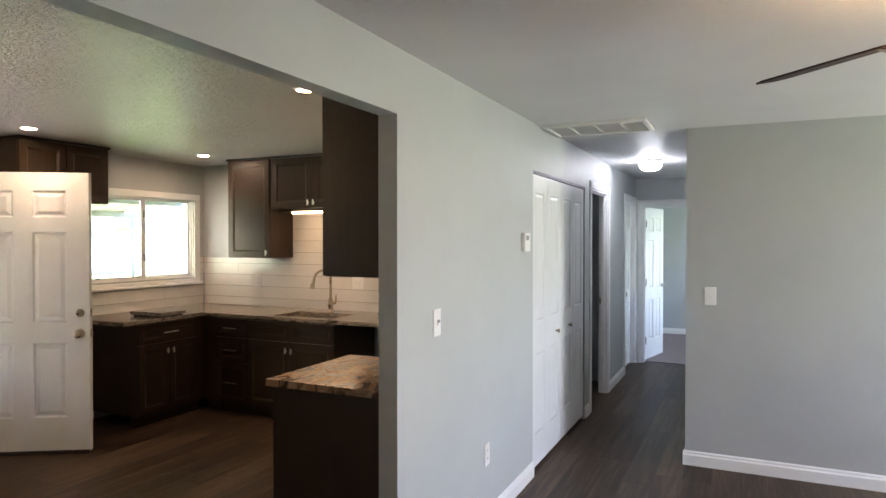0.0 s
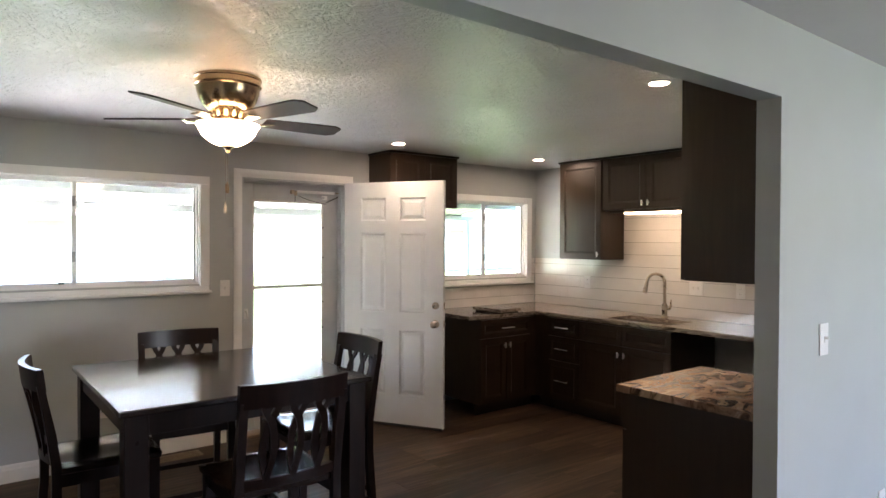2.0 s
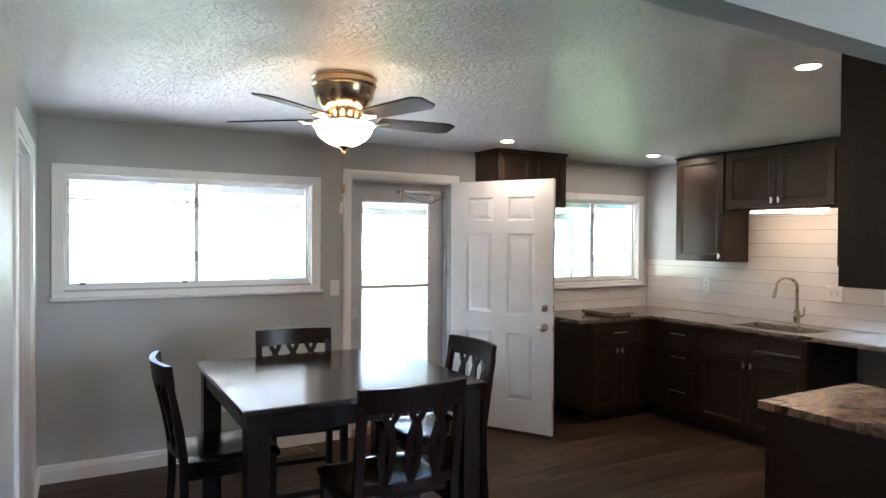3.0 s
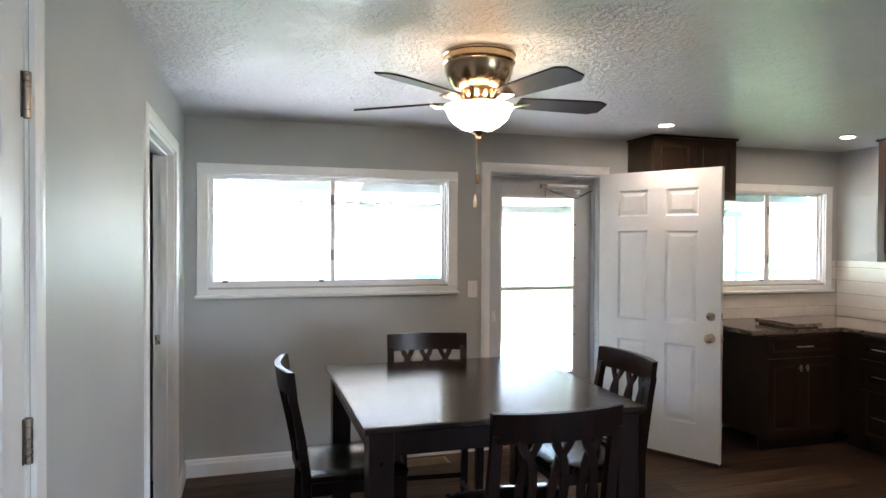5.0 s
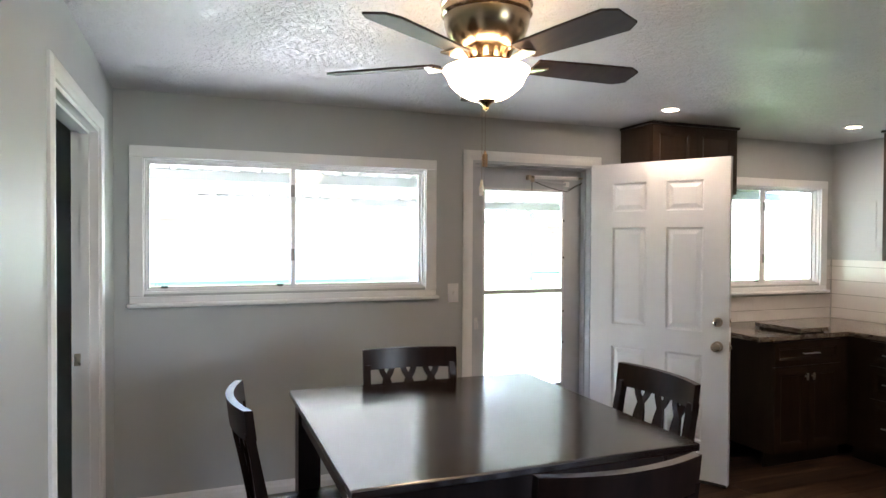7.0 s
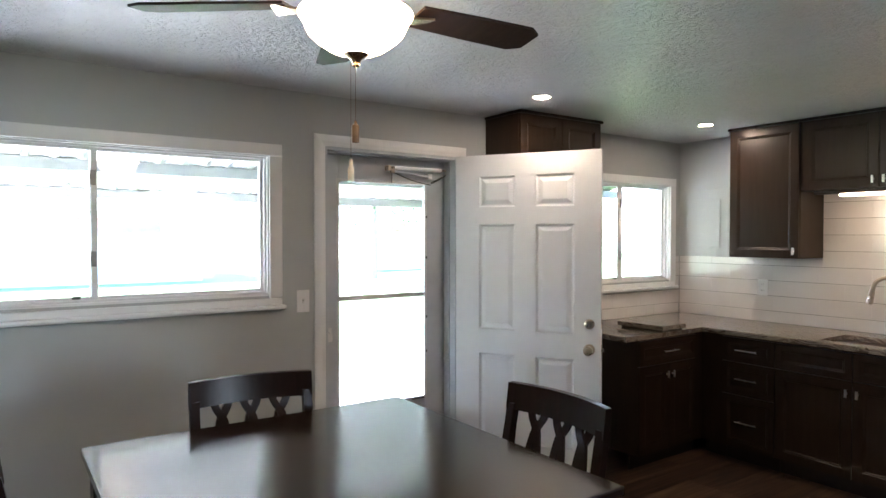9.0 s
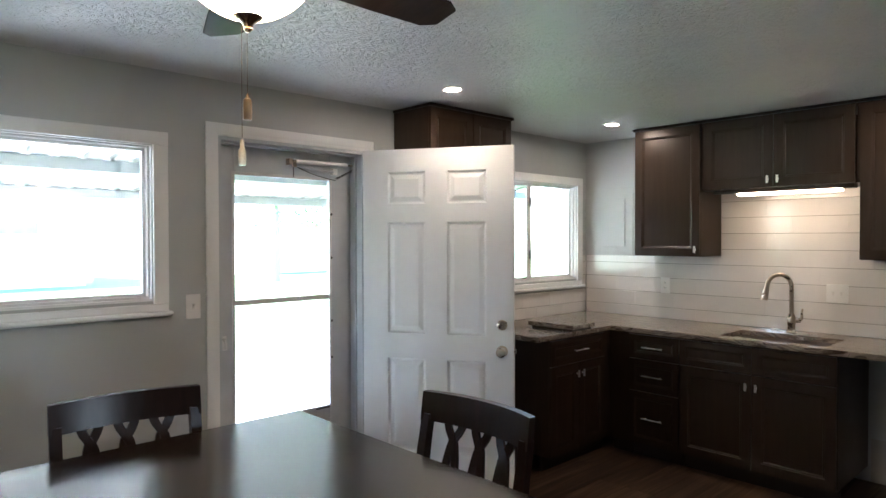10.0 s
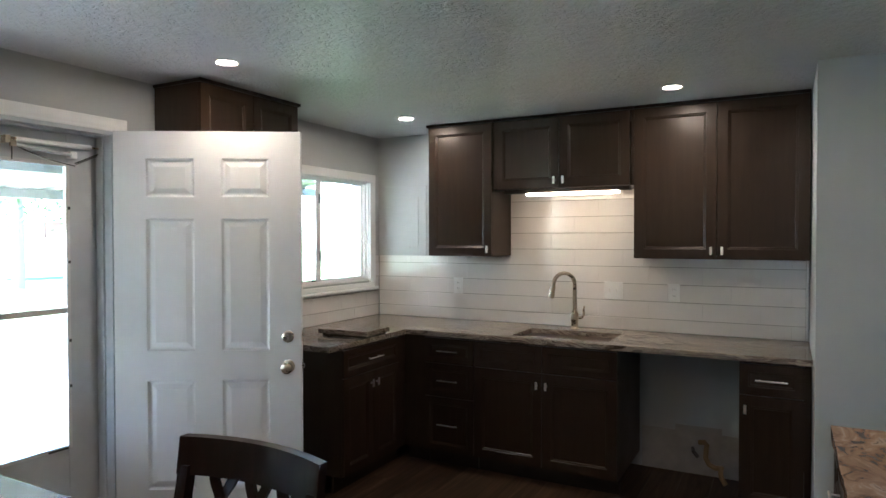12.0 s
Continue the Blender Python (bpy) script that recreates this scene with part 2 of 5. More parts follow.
# ---- mesh helpers ----
OFS = {}
FLAT = set()


def thing(name, label, category, at, group="", kind="", m=None):
    """An Empty at the thing's base. With m, parts are in the thing's own axes; without, they are in world metres."""
    ob = new(name)
    ob.empty_display_size = 0.1
    ob.matrix_basis = m if m is not None else Matrix.Translation(at)
    OFS[ob] = Vector((0, 0, 0)) if m is not None else Vector(at)
    return tagged(ob, label, category, group, kind)


def finish(name, bm, material, offset=None, smooth=False):
    bmesh.ops.recalc_face_normals(bm, faces=bm.faces[:])
    if offset is not None:
        bmesh.ops.translate(bm, verts=bm.verts[:], vec=-offset)
    smooth = smooth and id(bm) not in FLAT
    FLAT.discard(id(bm))
    me = bpy.data.meshes.new(name)
    bm.to_mesh(me)
    bm.free()
    me.materials.append(material)
    if smooth:
        me.polygons.foreach_set("use_smooth", [True] * len(me.polygons))
        me.set_sharp_from_angle(angle=radians(38))
    return me


def part(name, bm, material, parent, label="", smooth=True):
    ofs = OFS[parent]
    ob = new(name, finish(name, bm, material, ofs, smooth))
    ob.parent = parent
    OFS[ob] = ofs
    return tagged(ob, label)


def structure(name, bm, material, label, category, smooth=False):
    ob = new(name, finish(name, bm, material, None, smooth))
    OFS[ob] = Vector((0, 0, 0))
    return tagged(ob, label, category, kind="structure")


def box(bm, lo, hi, bevel=0.0, seg=2):
    lo, hi = [min(a, b) for a, b in zip(lo, hi)], [max(a, b) for a, b in zip(lo, hi)]
    size = [b - a for a, b in zip(lo, hi)]
    mid = [(a + b) / 2 for a, b in zip(lo, hi)]
    vs = bmesh.ops.create_cube(bm, size=1.0, matrix=Matrix.LocRotScale(mid, None, size))["verts"]
    FLAT.add(id(bm))
    if bevel:
        es = {e for v in vs for e in v.link_edges}
        bmesh.ops.bevel(bm, geom=list(es), offset=bevel, segments=seg, affect="EDGES", profile=0.5)
    return bm


def boxes(*bs, bevel=0.0):
    bm = bmesh.new()
    for lo, hi in bs:
        box(bm, lo, hi, bevel)
    return bm


def B(lo, hi, bevel=0.0):
    return box(bmesh.new(), lo, hi, bevel)


def quad(bm, *ps):
    return bm.faces.new([bm.verts.new(p) for p in ps])


def lathe(profile, at=(0, 0, 0), seg=36, bm=None):
    """A turned body: (radius, height) pairs from one end to the other."""
    bm = bm or bmesh.new()
    rings = []
    for r, z in profile:
        if r < 1e-5:
            rings.append([bm.verts.new((at[0], at[1], at[2] + z))])
        else:
            rings.append([bm.verts.new((at[0] + r * math.cos(2 * math.pi * i / seg), at[1] + r * math.sin(2 * math.pi * i / seg), at[2] + z)) for i in range(seg)])
    for a, b in zip(rings, rings[1:]):
        for i in range(seg):
            j = (i + 1) % seg
            if len(a) == 1 and len(b) > 1:
                bm.faces.new((a[0], b[i], b[j]))
            elif len(b) == 1 and len(a) > 1:
                bm.faces.new((a[i], a[j], b[0]))
            elif len(a) > 1:
                bm.faces.new((a[i], a[j], b[j], b[i]))
    return bm


def tube(pts, r, seg=10, bm=None):
    """A round bar along a line of points; r is one radius or one for each point."""
    bm = bm or bmesh.new()
    pts = [Vector(p) for p in pts]
    rs = r if isinstance(r, (list, tuple)) else [r] * len(pts)
    rings, side = [], None
    for i, p in enumerate(pts):
        d = (pts[min(i + 1, len(pts) - 1)] - pts[max(i - 1, 0)]).normalized()
        if side is None:
            side = d.orthogonal().normalized()
        side = (side - d * side.dot(d)).normalized()
        up = d.cross(side)
        rings.append([bm.verts.new(p + rs[i] * (math.cos(2 * math.pi * k / seg) * side + math.sin(2 * math.pi * k / seg) * up)) for k in range(seg)])
    for a, b in zip(rings, rings[1:]):
        for k in range(seg):
            j = (k + 1) % seg
            bm.faces.new((a[k], a[j], b[j], b[k]))
    bm.faces.new(rings[0][::-1])
    bm.faces.new(rings[-1])
    return bm


def bar(pts, across, thick, bm=None):
    """A flat bar along points. across and thick are vectors (or lists of them) that span its cross-section."""
    bm = bm or bmesh.new()
    rings = []
    for i, p in enumerate(pts):
        a = Vector(across[i] if isinstance(across, list) else across) / 2
        t = Vector(thick[i] if isinstance(thick, list) else thick) / 2
        p = Vector(p)
        rings.append([bm.verts.new(p + s * a + u * t) for s, u in ((-1, -1), (1, -1), (1, 1), (-1, 1))])
    for a, b in zip(rings, rings[1:]):
        for k in range(4):
            j = (k + 1) % 4
            bm.faces.new((a[k], a[j], b[j], b[k]))
    bm.faces.new(rings[0][::-1])
    bm.faces.new(rings[-1])
    return bm


def grid_solid(bm, us, vs, w0, w1, holes, axes):
    """A slab cut by holes. axes names which world axis u, v and the thickness w lie on, as 'yzx'."""
    idx = ["xyz".index(c) for c in axes]

    def pt(u, v, w):
        p = [0, 0, 0]
        p[idx[0]], p[idx[1]], p[idx[2]] = u, v, w
        return p
    us = sorted({*us, *[h[0] for h in holes], *[h[1] for h in holes]})
    vs = sorted({*vs, *[h[2] for h in holes], *[h[3] for h in holes]})

    def solid(i, k):
        if not (0 <= i < len(us) - 1 and 0 <= k < len(vs) - 1):
            return False
        u, v = (us[i] + us[i + 1]) / 2, (vs[k] + vs[k + 1]) / 2
        return not any(h[0] < u < h[1] and h[2] < v < h[3] for h in holes)
    for i in range(len(us) - 1):
        for k in range(len(vs) - 1):
            if not solid(i, k):
                continue
            a, b, c, d = us[i], us[i + 1], vs[k], vs[k + 1]
            quad(bm, pt(a, c, w0), pt(b, c, w0), pt(b, d, w0), pt(a, d, w0))
            quad(bm, pt(a, c, w1), pt(a, d, w1), pt(b, d, w1), pt(b, c, w1))
            if not solid(i - 1, k):
                quad(bm, pt(a, c, w0), pt(a, d, w0), pt(a, d, w1), pt(a, c, w1))
            if not solid(i + 1, k):
                quad(bm, pt(b, c, w0), pt(b, c, w1), pt(b, d, w1), pt(b, d, w0))
            if not solid(i, k - 1):
                quad(bm, pt(a, c, w0), pt(a, c, w1), pt(b, c, w1), pt(b, c, w0))
            if not solid(i, k + 1):
                quad(bm, pt(a, d, w0), pt(b, d, w0), pt(b, d, w1), pt(a, d, w1))
    bmesh.ops.remove_doubles(bm, verts=bm.verts[:], dist=1e-5)
    return bm


def panel_slab(xs, zs, t, rings, both=False, at=(0, 0, 0)):
    """A panelled door: the odd cells of the grid xs by zs are panels, each stepping through rings of (inset, depth). Front faces -y."""
    bm = bmesh.new()
    ox, oy, oz = at
    for side in (0, 1):
        y0, s = (oy, 1) if side == 0 else (oy + t, -1)
        for i in range(len(xs) - 1):
            for k in range(len(zs) - 1):
                a, b, c, d = xs[i] + ox, xs[i + 1] + ox, zs[k] + oz, zs[k + 1] + oz
                if i % 2 and k % 2 and (both or side == 0):
                    prev = [(a, y0, c), (b, y0, c), (b, y0, d), (a, y0, d)]
                    for ins, dep in rings:
                        y = y0 + s * dep
                        cur = [(a + ins, y, c + ins), (b - ins, y, c + ins), (b - ins, y, d - ins), (a + ins, y, d - ins)]
                        for q in range(4):
                            r = (q + 1) % 4
                            quad(bm, prev[q], prev[r], cur[r], cur[q])
                        prev = cur
                    quad(bm, *prev)
                else:
                    quad(bm, (a, y0, c), (b, y0, c), (b, y0, d), (a, y0, d))
    a, b, c, d = xs[0] + ox, xs[-1] + ox, zs[0] + oz, zs[-1] + oz
    f, g = oy, oy + t
    quad(bm, (a, f, c), (a, g, c), (a, g, d), (a, f, d))
    quad(bm, (b, f, c), (b, f, d), (b, g, d), (b, g, c))
    quad(bm, (a, f, c), (b, f, c), (b, g, c), (a, g, c))
    quad(bm, (a, f, d), (a, g, d), (b, g, d), (b, f, d))
    bmesh.ops.remove_doubles(bm, verts=bm.verts[:], dist=1e-5)
    return bm


SHAKER = [(0.004, 0.003), (0.010, 0.004), (0.016, 0.009)]
SIXPANEL = [(0.003, 0.004), (0.010, 0.010), (0.018, 0.010), (0.040, 0.002), (0.043, 0.001)]


def shaker(w, h, t=0.02, rail=0.058, at=(0, 0, 0)):
    return panel_slab([0, rail, w - rail, w], [0, rail, h - rail, h], t, SHAKER, at=at)

# ---- the large structure ----
CEIL = 2.33
XW, YK, YL = -3.86, 7.495, 2.145          # inner faces: window wall, sink wall, hinge-side wall
PX0, PX1 = -0.075, 0.012                  # the two faces of the partition
JAMB, HEAD = 4.705, 2.065                 # end of the partition, underside of its header
YR, XH = 7.2, 0.905                       # living-room end wall, hall side wall
YE = 10.92                                # hall end wall
WIN = (2.293, 3.912, 1.225, 1.968)         # openings: y0, y1, z0, z1
KWIN = (6.185, 7.352, 1.180, 1.960)
DOOR = (4.235, 5.155, 0.0, 2.048)
HT = 2.47

structure("wall_west", grid_solid(bmesh.new(), (1.9, 7.64), (-0.12, HT), XW - 0.15, XW, [WIN, KWIN, (DOOR[0], DOOR[1], -0.121, DOOR[3])], "yzx"), M_WALL, "grey painted outside wall with two windows and a back door", "wall")
structure("wall_kitchen", B((XW, YK, 0), (-0.797, YK + 0.145, HT)), M_WALL, "grey painted kitchen wall behind the sink", "wall")
for wn_, lo_, hi_ in (("south", (-0.797, 6.525, 0), (PX0, 6.625, HT)), ("west", (-0.797, 6.625, 0), (-0.697, 8.20, HT)), ("north", (-0.697, 8.10, 0), (PX0, 8.20, HT))):
    structure("wall_closet_" + wn_, B(lo_, hi_), M_WALL, "grey painted wall around the hall closet", "wall")
CLOSET = (6.53, 8.05, 0.0, 2.02)
BATH = (8.29, 9.085, 0.0, 2.03)
HALL3 = (10.12, 10.86, 0.0, 2.03)
structure("wall_partition", grid_solid(bmesh.new(), (-1.0, 11.05), (0.0, HT), PX0, PX1, [(YL, JAMB, -0.1, HEAD), (CLOSET[0], CLOSET[1], -0.1, CLOSET[3]), (BATH[0], BATH[1], -0.1, BATH[3]), (HALL3[0], HALL3[1], -0.1, HALL3[3])], "yzx"), M_WALL, "pale grey partition with a wide cased opening", "wall")
LDOOR = (-3.33, -2.30, 0.0, 2.03)
CDOOR = (-0.85, -0.15, 0.0, 2.03)
structure("wall_south", grid_solid(bmesh.new(), (XW, PX0), (0.0, HT), YL - 0.11, YL, [(LDOOR[0], LDOOR[1], -0.1, LDOOR[3]), (CDOOR[0], CDOOR[1], -0.1, CDOOR[3])], "xzy"), M_WALL, "grey painted wall with two white door frames", "wall")
structure("wall_living_end", B((XH, YR, 0), (4.75, YR + 0.12, HT)), M_WALL, "grey painted end wall of the living room", "wall")
structure("wall_hall_side", B((XH, YR + 0.12, 0), (XH + 0.12, YE, HT)), M_WALL, "grey painted side wall of the hall", "wall")
EDOOR = (0.10, 0.83, 0.0, 2.0)
structure("wall_hall_end", grid_solid(bmesh.new(), (PX1, XH + 0.12), (0.0, HT), YE, YE + 0.12, [(EDOOR[0], EDOOR[1], -0.1, EDOOR[3])], "xzy"), M_WALL, "grey painted wall at the end of the hall", "wall")
structure("wall_living_front", grid_solid(bmesh.new(), (-1.12, 7.32), (0.0, HT), 4.75, 4.9, [(5.8, 7.0, 0.78, 2.1)], "yzx"), M_WALL, "grey painted front wall of the living room", "wall")
structure("wall_living_back", B((PX0, -1.12, 0), (4.75, -1.0, HT)), M_WALL, "grey painted rear wall of the living room", "wall")
structure("wall_side_rooms", boxes(((-4.0, 0.2, 0), (PX0, 0.3, HT)), ((-4.0, 0.3, 0), (-3.9, YL - 0.11, HT)), ((-1.2, 0.3, 0), (-1.1, YL - 0.11, HT)),
          ((-2.3, 8.16, 0), (-2.2, 11.05, HT)), ((-2.2, 10.95, 0), (PX0, 11.05, HT)), ((-2.2, 9.6, 0), (PX0, 9.7, HT)), ((-2.2, 8.06, 0), (-0.8, 8.16, HT))), M_WALL, "plain grey walls of the side rooms", "wall")
structure("wall_bedroom", boxes(((-1.6, YE + 0.12, 0), (-1.5, 13.8, HT)), ((-1.5, 13.7, 0), (3.0, 13.8, HT)), ((XH + 0.12, YE + 0.01, 0), (3.0, YE + 0.11, HT)), ((-1.5, YE + 0.135, 0), (PX0, YE + 0.235, HT))), M_WALL, "blue-grey bedroom walls", "wall")

structure("wall_bedroom_window", grid_solid(bmesh.new(), (YE + 0.12, 13.8), (0.0, HT), 3.0, 3.1, [(11.7, 13.1, 0.9, 2.0)], "yzx"), M_WALL, "blue-grey bedroom wall with its window opening", "wall")
structure("ceiling_kitchen", grid_solid(bmesh.new(), (-4.0, PX0 + 0.06), (0.3, 11.0), CEIL, CEIL + 0.1, [], "xyz"), M_CEIL, "glossy stippled off-white kitchen ceiling", "ceiling")
structure("ceiling_living", boxes(((PX0 + 0.06, -1.0, CEIL), (4.75, 13.8, CEIL + 0.1)), ((-1.6, 11.0, CEIL), (PX0 + 0.06, 13.8, CEIL + 0.1))), M_CEIL2, "flat stippled off-white living-room ceiling", "ceiling")
structure("roof_deck", B((-4.3, -1.4, HT + 0.02), (5.2, 14.1, HT + 0.12)), M_ROOF, "flat grey roof over the house", "roof")
floor = structure("floor", grid_solid(bmesh.new(), (-4.01, 4.75), (-1.0, YE + 0.06), -0.12, -0.008, [], "xyz"), M_FLOORBASE, "dark brown wood-look plank floor", "floor")
structure("bedroom_carpet", B((-1.5, YE + 0.065, -0.12), (3.0, 13.7, 0.01)), M_CARPET, "mauve grey bedroom carpet", "carpet")


def baseboard(name, a, b, out, h=0.10, label="white moulded baseboard"):
    """A moulded board along a wall from a to b; out is the way into the room."""
    a, b, o = Vector((*a, 0)), Vector((*b, 0)), Vector((*out, 0))
    prof = [(0, 0), (0.014, 0), (0.014, h * 0.70), (0.011, h * 0.76), (0.0085, h * 0.80), (0.008, h * 0.90), (0.004, h), (0, h)]
    bm = bmesh.new()
    rings = [[bm.verts.new(p + o * d + Vector((0, 0, z))) for d, z in prof] for p in (a, b)]
    for k in range(len(prof)):
        j = (k + 1) % len(prof)
        bm.faces.new((rings[0][k], rings[0][j], rings[1][j], rings[1][k]))
    bm.faces.new(rings[0][::-1])
    bm.faces.new(rings[1])
    return structure(name, bm, M_TRIM, label, "baseboard")


baseboard("baseboard", (XW, YL), (XW, 4.16), (1, 0), 0.115)
baseboard("baseboard", (XW + 0.014, YL), (-3.40, YL), (0, 1), 0.115)
baseboard("baseboard", (-2.22, YL), (-0.93, YL), (0, 1), 0.115)
baseboard("baseboard", (PX1, JAMB), (PX1, CLOSET[0] - 0.004), (1, 0))
baseboard("baseboard", (PX1, CLOSET[1] + 0.004), (PX1, BATH[0] - 0.075), (1, 0))
baseboard("baseboard", (PX1, BATH[1] + 0.075), (PX1, HALL3[0] - 0.075), (1, 0))
baseboard("baseboard", (XH - 0.014, YR), (4.74, YR), (0, -1))
baseboard("baseboard", (XH, YR + 0.0), (XH, YE - 0.02), (-1, 0))
baseboard("baseboard", (PX1, YL), (PX1, -0.99), (1, 0))
baseboard("baseboard", (-1.5, 13.7), (3.0, 13.7), (0, -1))
baseboard("baseboard", (-0.797, 6.525), (PX0 - 0.02, 6.525), (0, -1))


def casing(name, plane, axis, u0, u1, z1, out, w=0.066, sill=None, t=0.016, label="white painted door casing", category="trim"):
    """Mitred trim round an opening. axis is the wall's long axis, plane the wall's face, out the way into the room."""
    ob = thing(name, label, category, (plane if axis == "y" else (u0 + u1) / 2, plane if axis == "x" else (u0 + u1) / 2, sill or 0.0), kind="structure")
    prof = [(0.0, 0.010), (0.010, t * 0.85), (0.020, t * 0.85), (0.026, t), (w - 0.012, t), (w, 0.009)]
    z0 = sill if sill is not None else 0.0

    def sweep(pname, path):
        bm = bmesh.new()
        rings = []
        for (u, z), (du, dz) in path:
            ring = []
            for d, h in [(0.0, 0.0)] + prof + [(w, 0.0)]:
                uu, zz = u + du * d, z + dz * d
                ring.append(bm.verts.new((plane + out * h, uu, zz) if axis == "y" else (uu, plane + out * h, zz)))
            rings.append(ring)
        n = len(rings[0])
        for a, b in zip(rings, rings[1:]):
            for k in range(n - 1):
                bm.faces.new((a[k], a[k + 1], b[k + 1], b[k]))
        for r in (rings[0], rings[-1]):
            bm.faces.new(r)
        part(pname, bm, M_TRIM, ob)
    sweep("side_casing", [((u0, z0), (-1, 0)), ((u0, z1), (-1, 1))])
    sweep("head_casing", [((u0, z1), (-1, 1)), ((u1, z1), (1, 1))])
    sweep("side_casing", [((u1, z1), (1, 1)), ((u1, z0), (1, 0))])
    return ob


def jamb(parent, plane0, plane1, axis, u0, u1, z1, t=0.018, mat=None):
    """Lining boards of an opening, with a stop bead."""
    def P(u, w, z):
        return (w, u, z) if axis == "y" else (u, w, z)
    mid = (plane0 + plane1) / 2
    bm = bmesh.new()
    box(bm, P(u0, plane0, 0), P(u0 + t, plane1, z1))
    box(bm, P(u1 - t, plane0, 0), P(u1, plane1, z1))
    box(bm, P(u0 + t, plane0, z1 - t), P(u1 - t, plane1, z1))
    part("jamb", bm, mat or M_TRIM, parent)
    bm = bmesh.new()
    box(bm, P(u0 + t, mid - 0.018, 0), P(u0 + t + 0.011, mid + 0.018, z1 - t))
    box(bm, P(u1 - t - 0.011, mid - 0.018, 0), P(u1 - t, mid + 0.018, z1 - t))
    box(bm, P(u0 + t + 0.011, mid - 0.018, z1 - t - 0.011), P(u1 - t - 0.011, mid + 0.018, z1 - t))
    part("door_stop", bm, mat or M_TRIM, parent)


# back door frame
c = casing("back_door_casing", XW, "y", DOOR[0], DOOR[1], DOOR[3], 1, w=0.064)
jamb(c, XW - 0.148, XW, "y", DOOR[0], DOOR[1], DOOR[3], mat=M_STORM)
part("threshold", B((XW - 0.15, DOOR[0] + 0.018, -0.008), (XW + 0.02, DOOR[1] - 0.018, 0.018), 0.004), M_OAK, c, "worn tan wooden threshold")
part("strike_plate", B((XW - 0.040, DOOR[0] + 0.018, 0.865), (XW - 0.008, DOOR[0] + 0.0215, 0.925), 0.001), M_PULL, c, "bright strike plate")
# other door frames
c = casing("side_door_casing", YL, "x", LDOOR[0], LDOOR[1], LDOOR[3], 1)
jamb(c, YL - 0.11, YL, "x", LDOOR[0], LDOOR[1], LDOOR[3])
part("strike_plate", B((LDOOR[0] + 0.018, YL - 0.100, 0.953), (LDOOR[0] + 0.0215, YL - 0.072, 1.008), 0.001), M_NICKEL, c, "nickel strike plate")
c = casing("utility_door_casing", YL, "x", CDOOR[0], CDOOR[1], CDOOR[3], 1, w=0.052)
jamb(c, YL - 0.11, YL - 0.002, "x", CDOOR[0], CDOOR[1], CDOOR[3])
c = casing("bath_door_casing", PX1, "y", BATH[0], BATH[1], BATH[3], 1)
jamb(c, PX0, PX1, "y", BATH[0], BATH[1], BATH[3])
part("strike_plate", B((PX0 + 0.006, BATH[1] - 0.0215, 0.91), (PX0 + 0.030, BATH[1] - 0.018, 0.97), 0.001), M_NICKEL, c, "nickel strike plate")
c = casing("hall_door_casing", PX1, "y", HALL3[0], HALL3[1], HALL3[3], 1)
jamb(c, PX0, PX1, "y", HALL3[0], HALL3[1], HALL3[3])
c = casing("bedroom_door_casing", YE, "x", EDOOR[0], EDOOR[1], EDOOR[3], -1)
jamb(c, YE, YE + 0.12, "x", EDOOR[0], EDOOR[1], EDOOR[3])


# ---- doors ----
def knob(parent, x, y, z, s, lever=False):
    """A round knob with its rose on a door face; s is the way out of the face."""
    prof = [(0.0, 0.0), (0.033, 0.0), (0.033, 0.004), (0.012, 0.010), (0.011, 0.024), (0.022, 0.031), (0.029, 0.043), (0.028, 0.056), (0.018, 0.064), (0.0, 0.066)]
    if lever:
        prof = [(0.0, 0.0), (0.030, 0.0), (0.028, 0.008), (0.010, 0.010), (0.010, 0.045), (0.0, 0.046)]
    bm = lathe(prof, seg=20)
    if lever:
        tube([(0, 0, 0.042), (-0.05, 0, 0.045), (-0.10, 0, 0.043)], [0.009, 0.008, 0.006], 8, bm)
    bmesh.ops.transform(bm, matrix=pose(x, y, z, 90 if s < 0 else -90), verts=bm.verts[:])
    return part("lever" if lever else "knob", bm, M_NICKEL, parent, "brushed nickel knob" if not lever else "brushed nickel lever")


def six_panel(name, w, h, m, label, t=0.042, rows=None, cols=None, material=None):
    ob = thing(name, label, "door", None, m=m)
    st = w * 0.172
    mid = w * 0.145
    pw = (w - 2 * st - mid) / 2
    xs = cols or [0, st, st + pw, st + pw + mid, w - st, w]
    zs = rows or [0, 0.122 * h, 0.390 * h, 0.463 * h, 0.787 * h, 0.840 * h, 0.934 * h, h]
    part("slab", panel_slab(xs, zs, t, SIXPANEL, both=True), material or M_DOOR, ob, smooth=False)
    return ob


# the open back door: hinge on the jamb, swung into the kitchen
ang = math.degrees(math.atan2(5.605 - 5.135, -3.06 + 3.845))
dw = math.hypot(5.605 - 5.135, -3.06 + 3.845)
back = six_panel("back_door", dw, 2.03, pose(-3.845, 5.135, 0.02, 0, 0, ang), "white six-panel back door standing open into the room")
knob(back, dw - 0.065, 0.0, 0.858, -1)
knob(back, dw - 0.065, 0.042, 0.858, 1)
dead = lathe([(0.0, 0.0), (0.030, 0.0), (0.030, 0.008), (0.022, 0.013), (0.0, 0.013)], seg=20)
bmesh.ops.transform(dead, matrix=pose(dw - 0.065, 0.0, 1.008, 90), verts=dead.verts[:])
box(dead, (dw - 0.068, -0.022, 0.996), (dw - 0.062, -0.012, 1.020), 0.001)
part("deadbolt", dead, M_NICKEL, back, "nickel deadbolt turn")
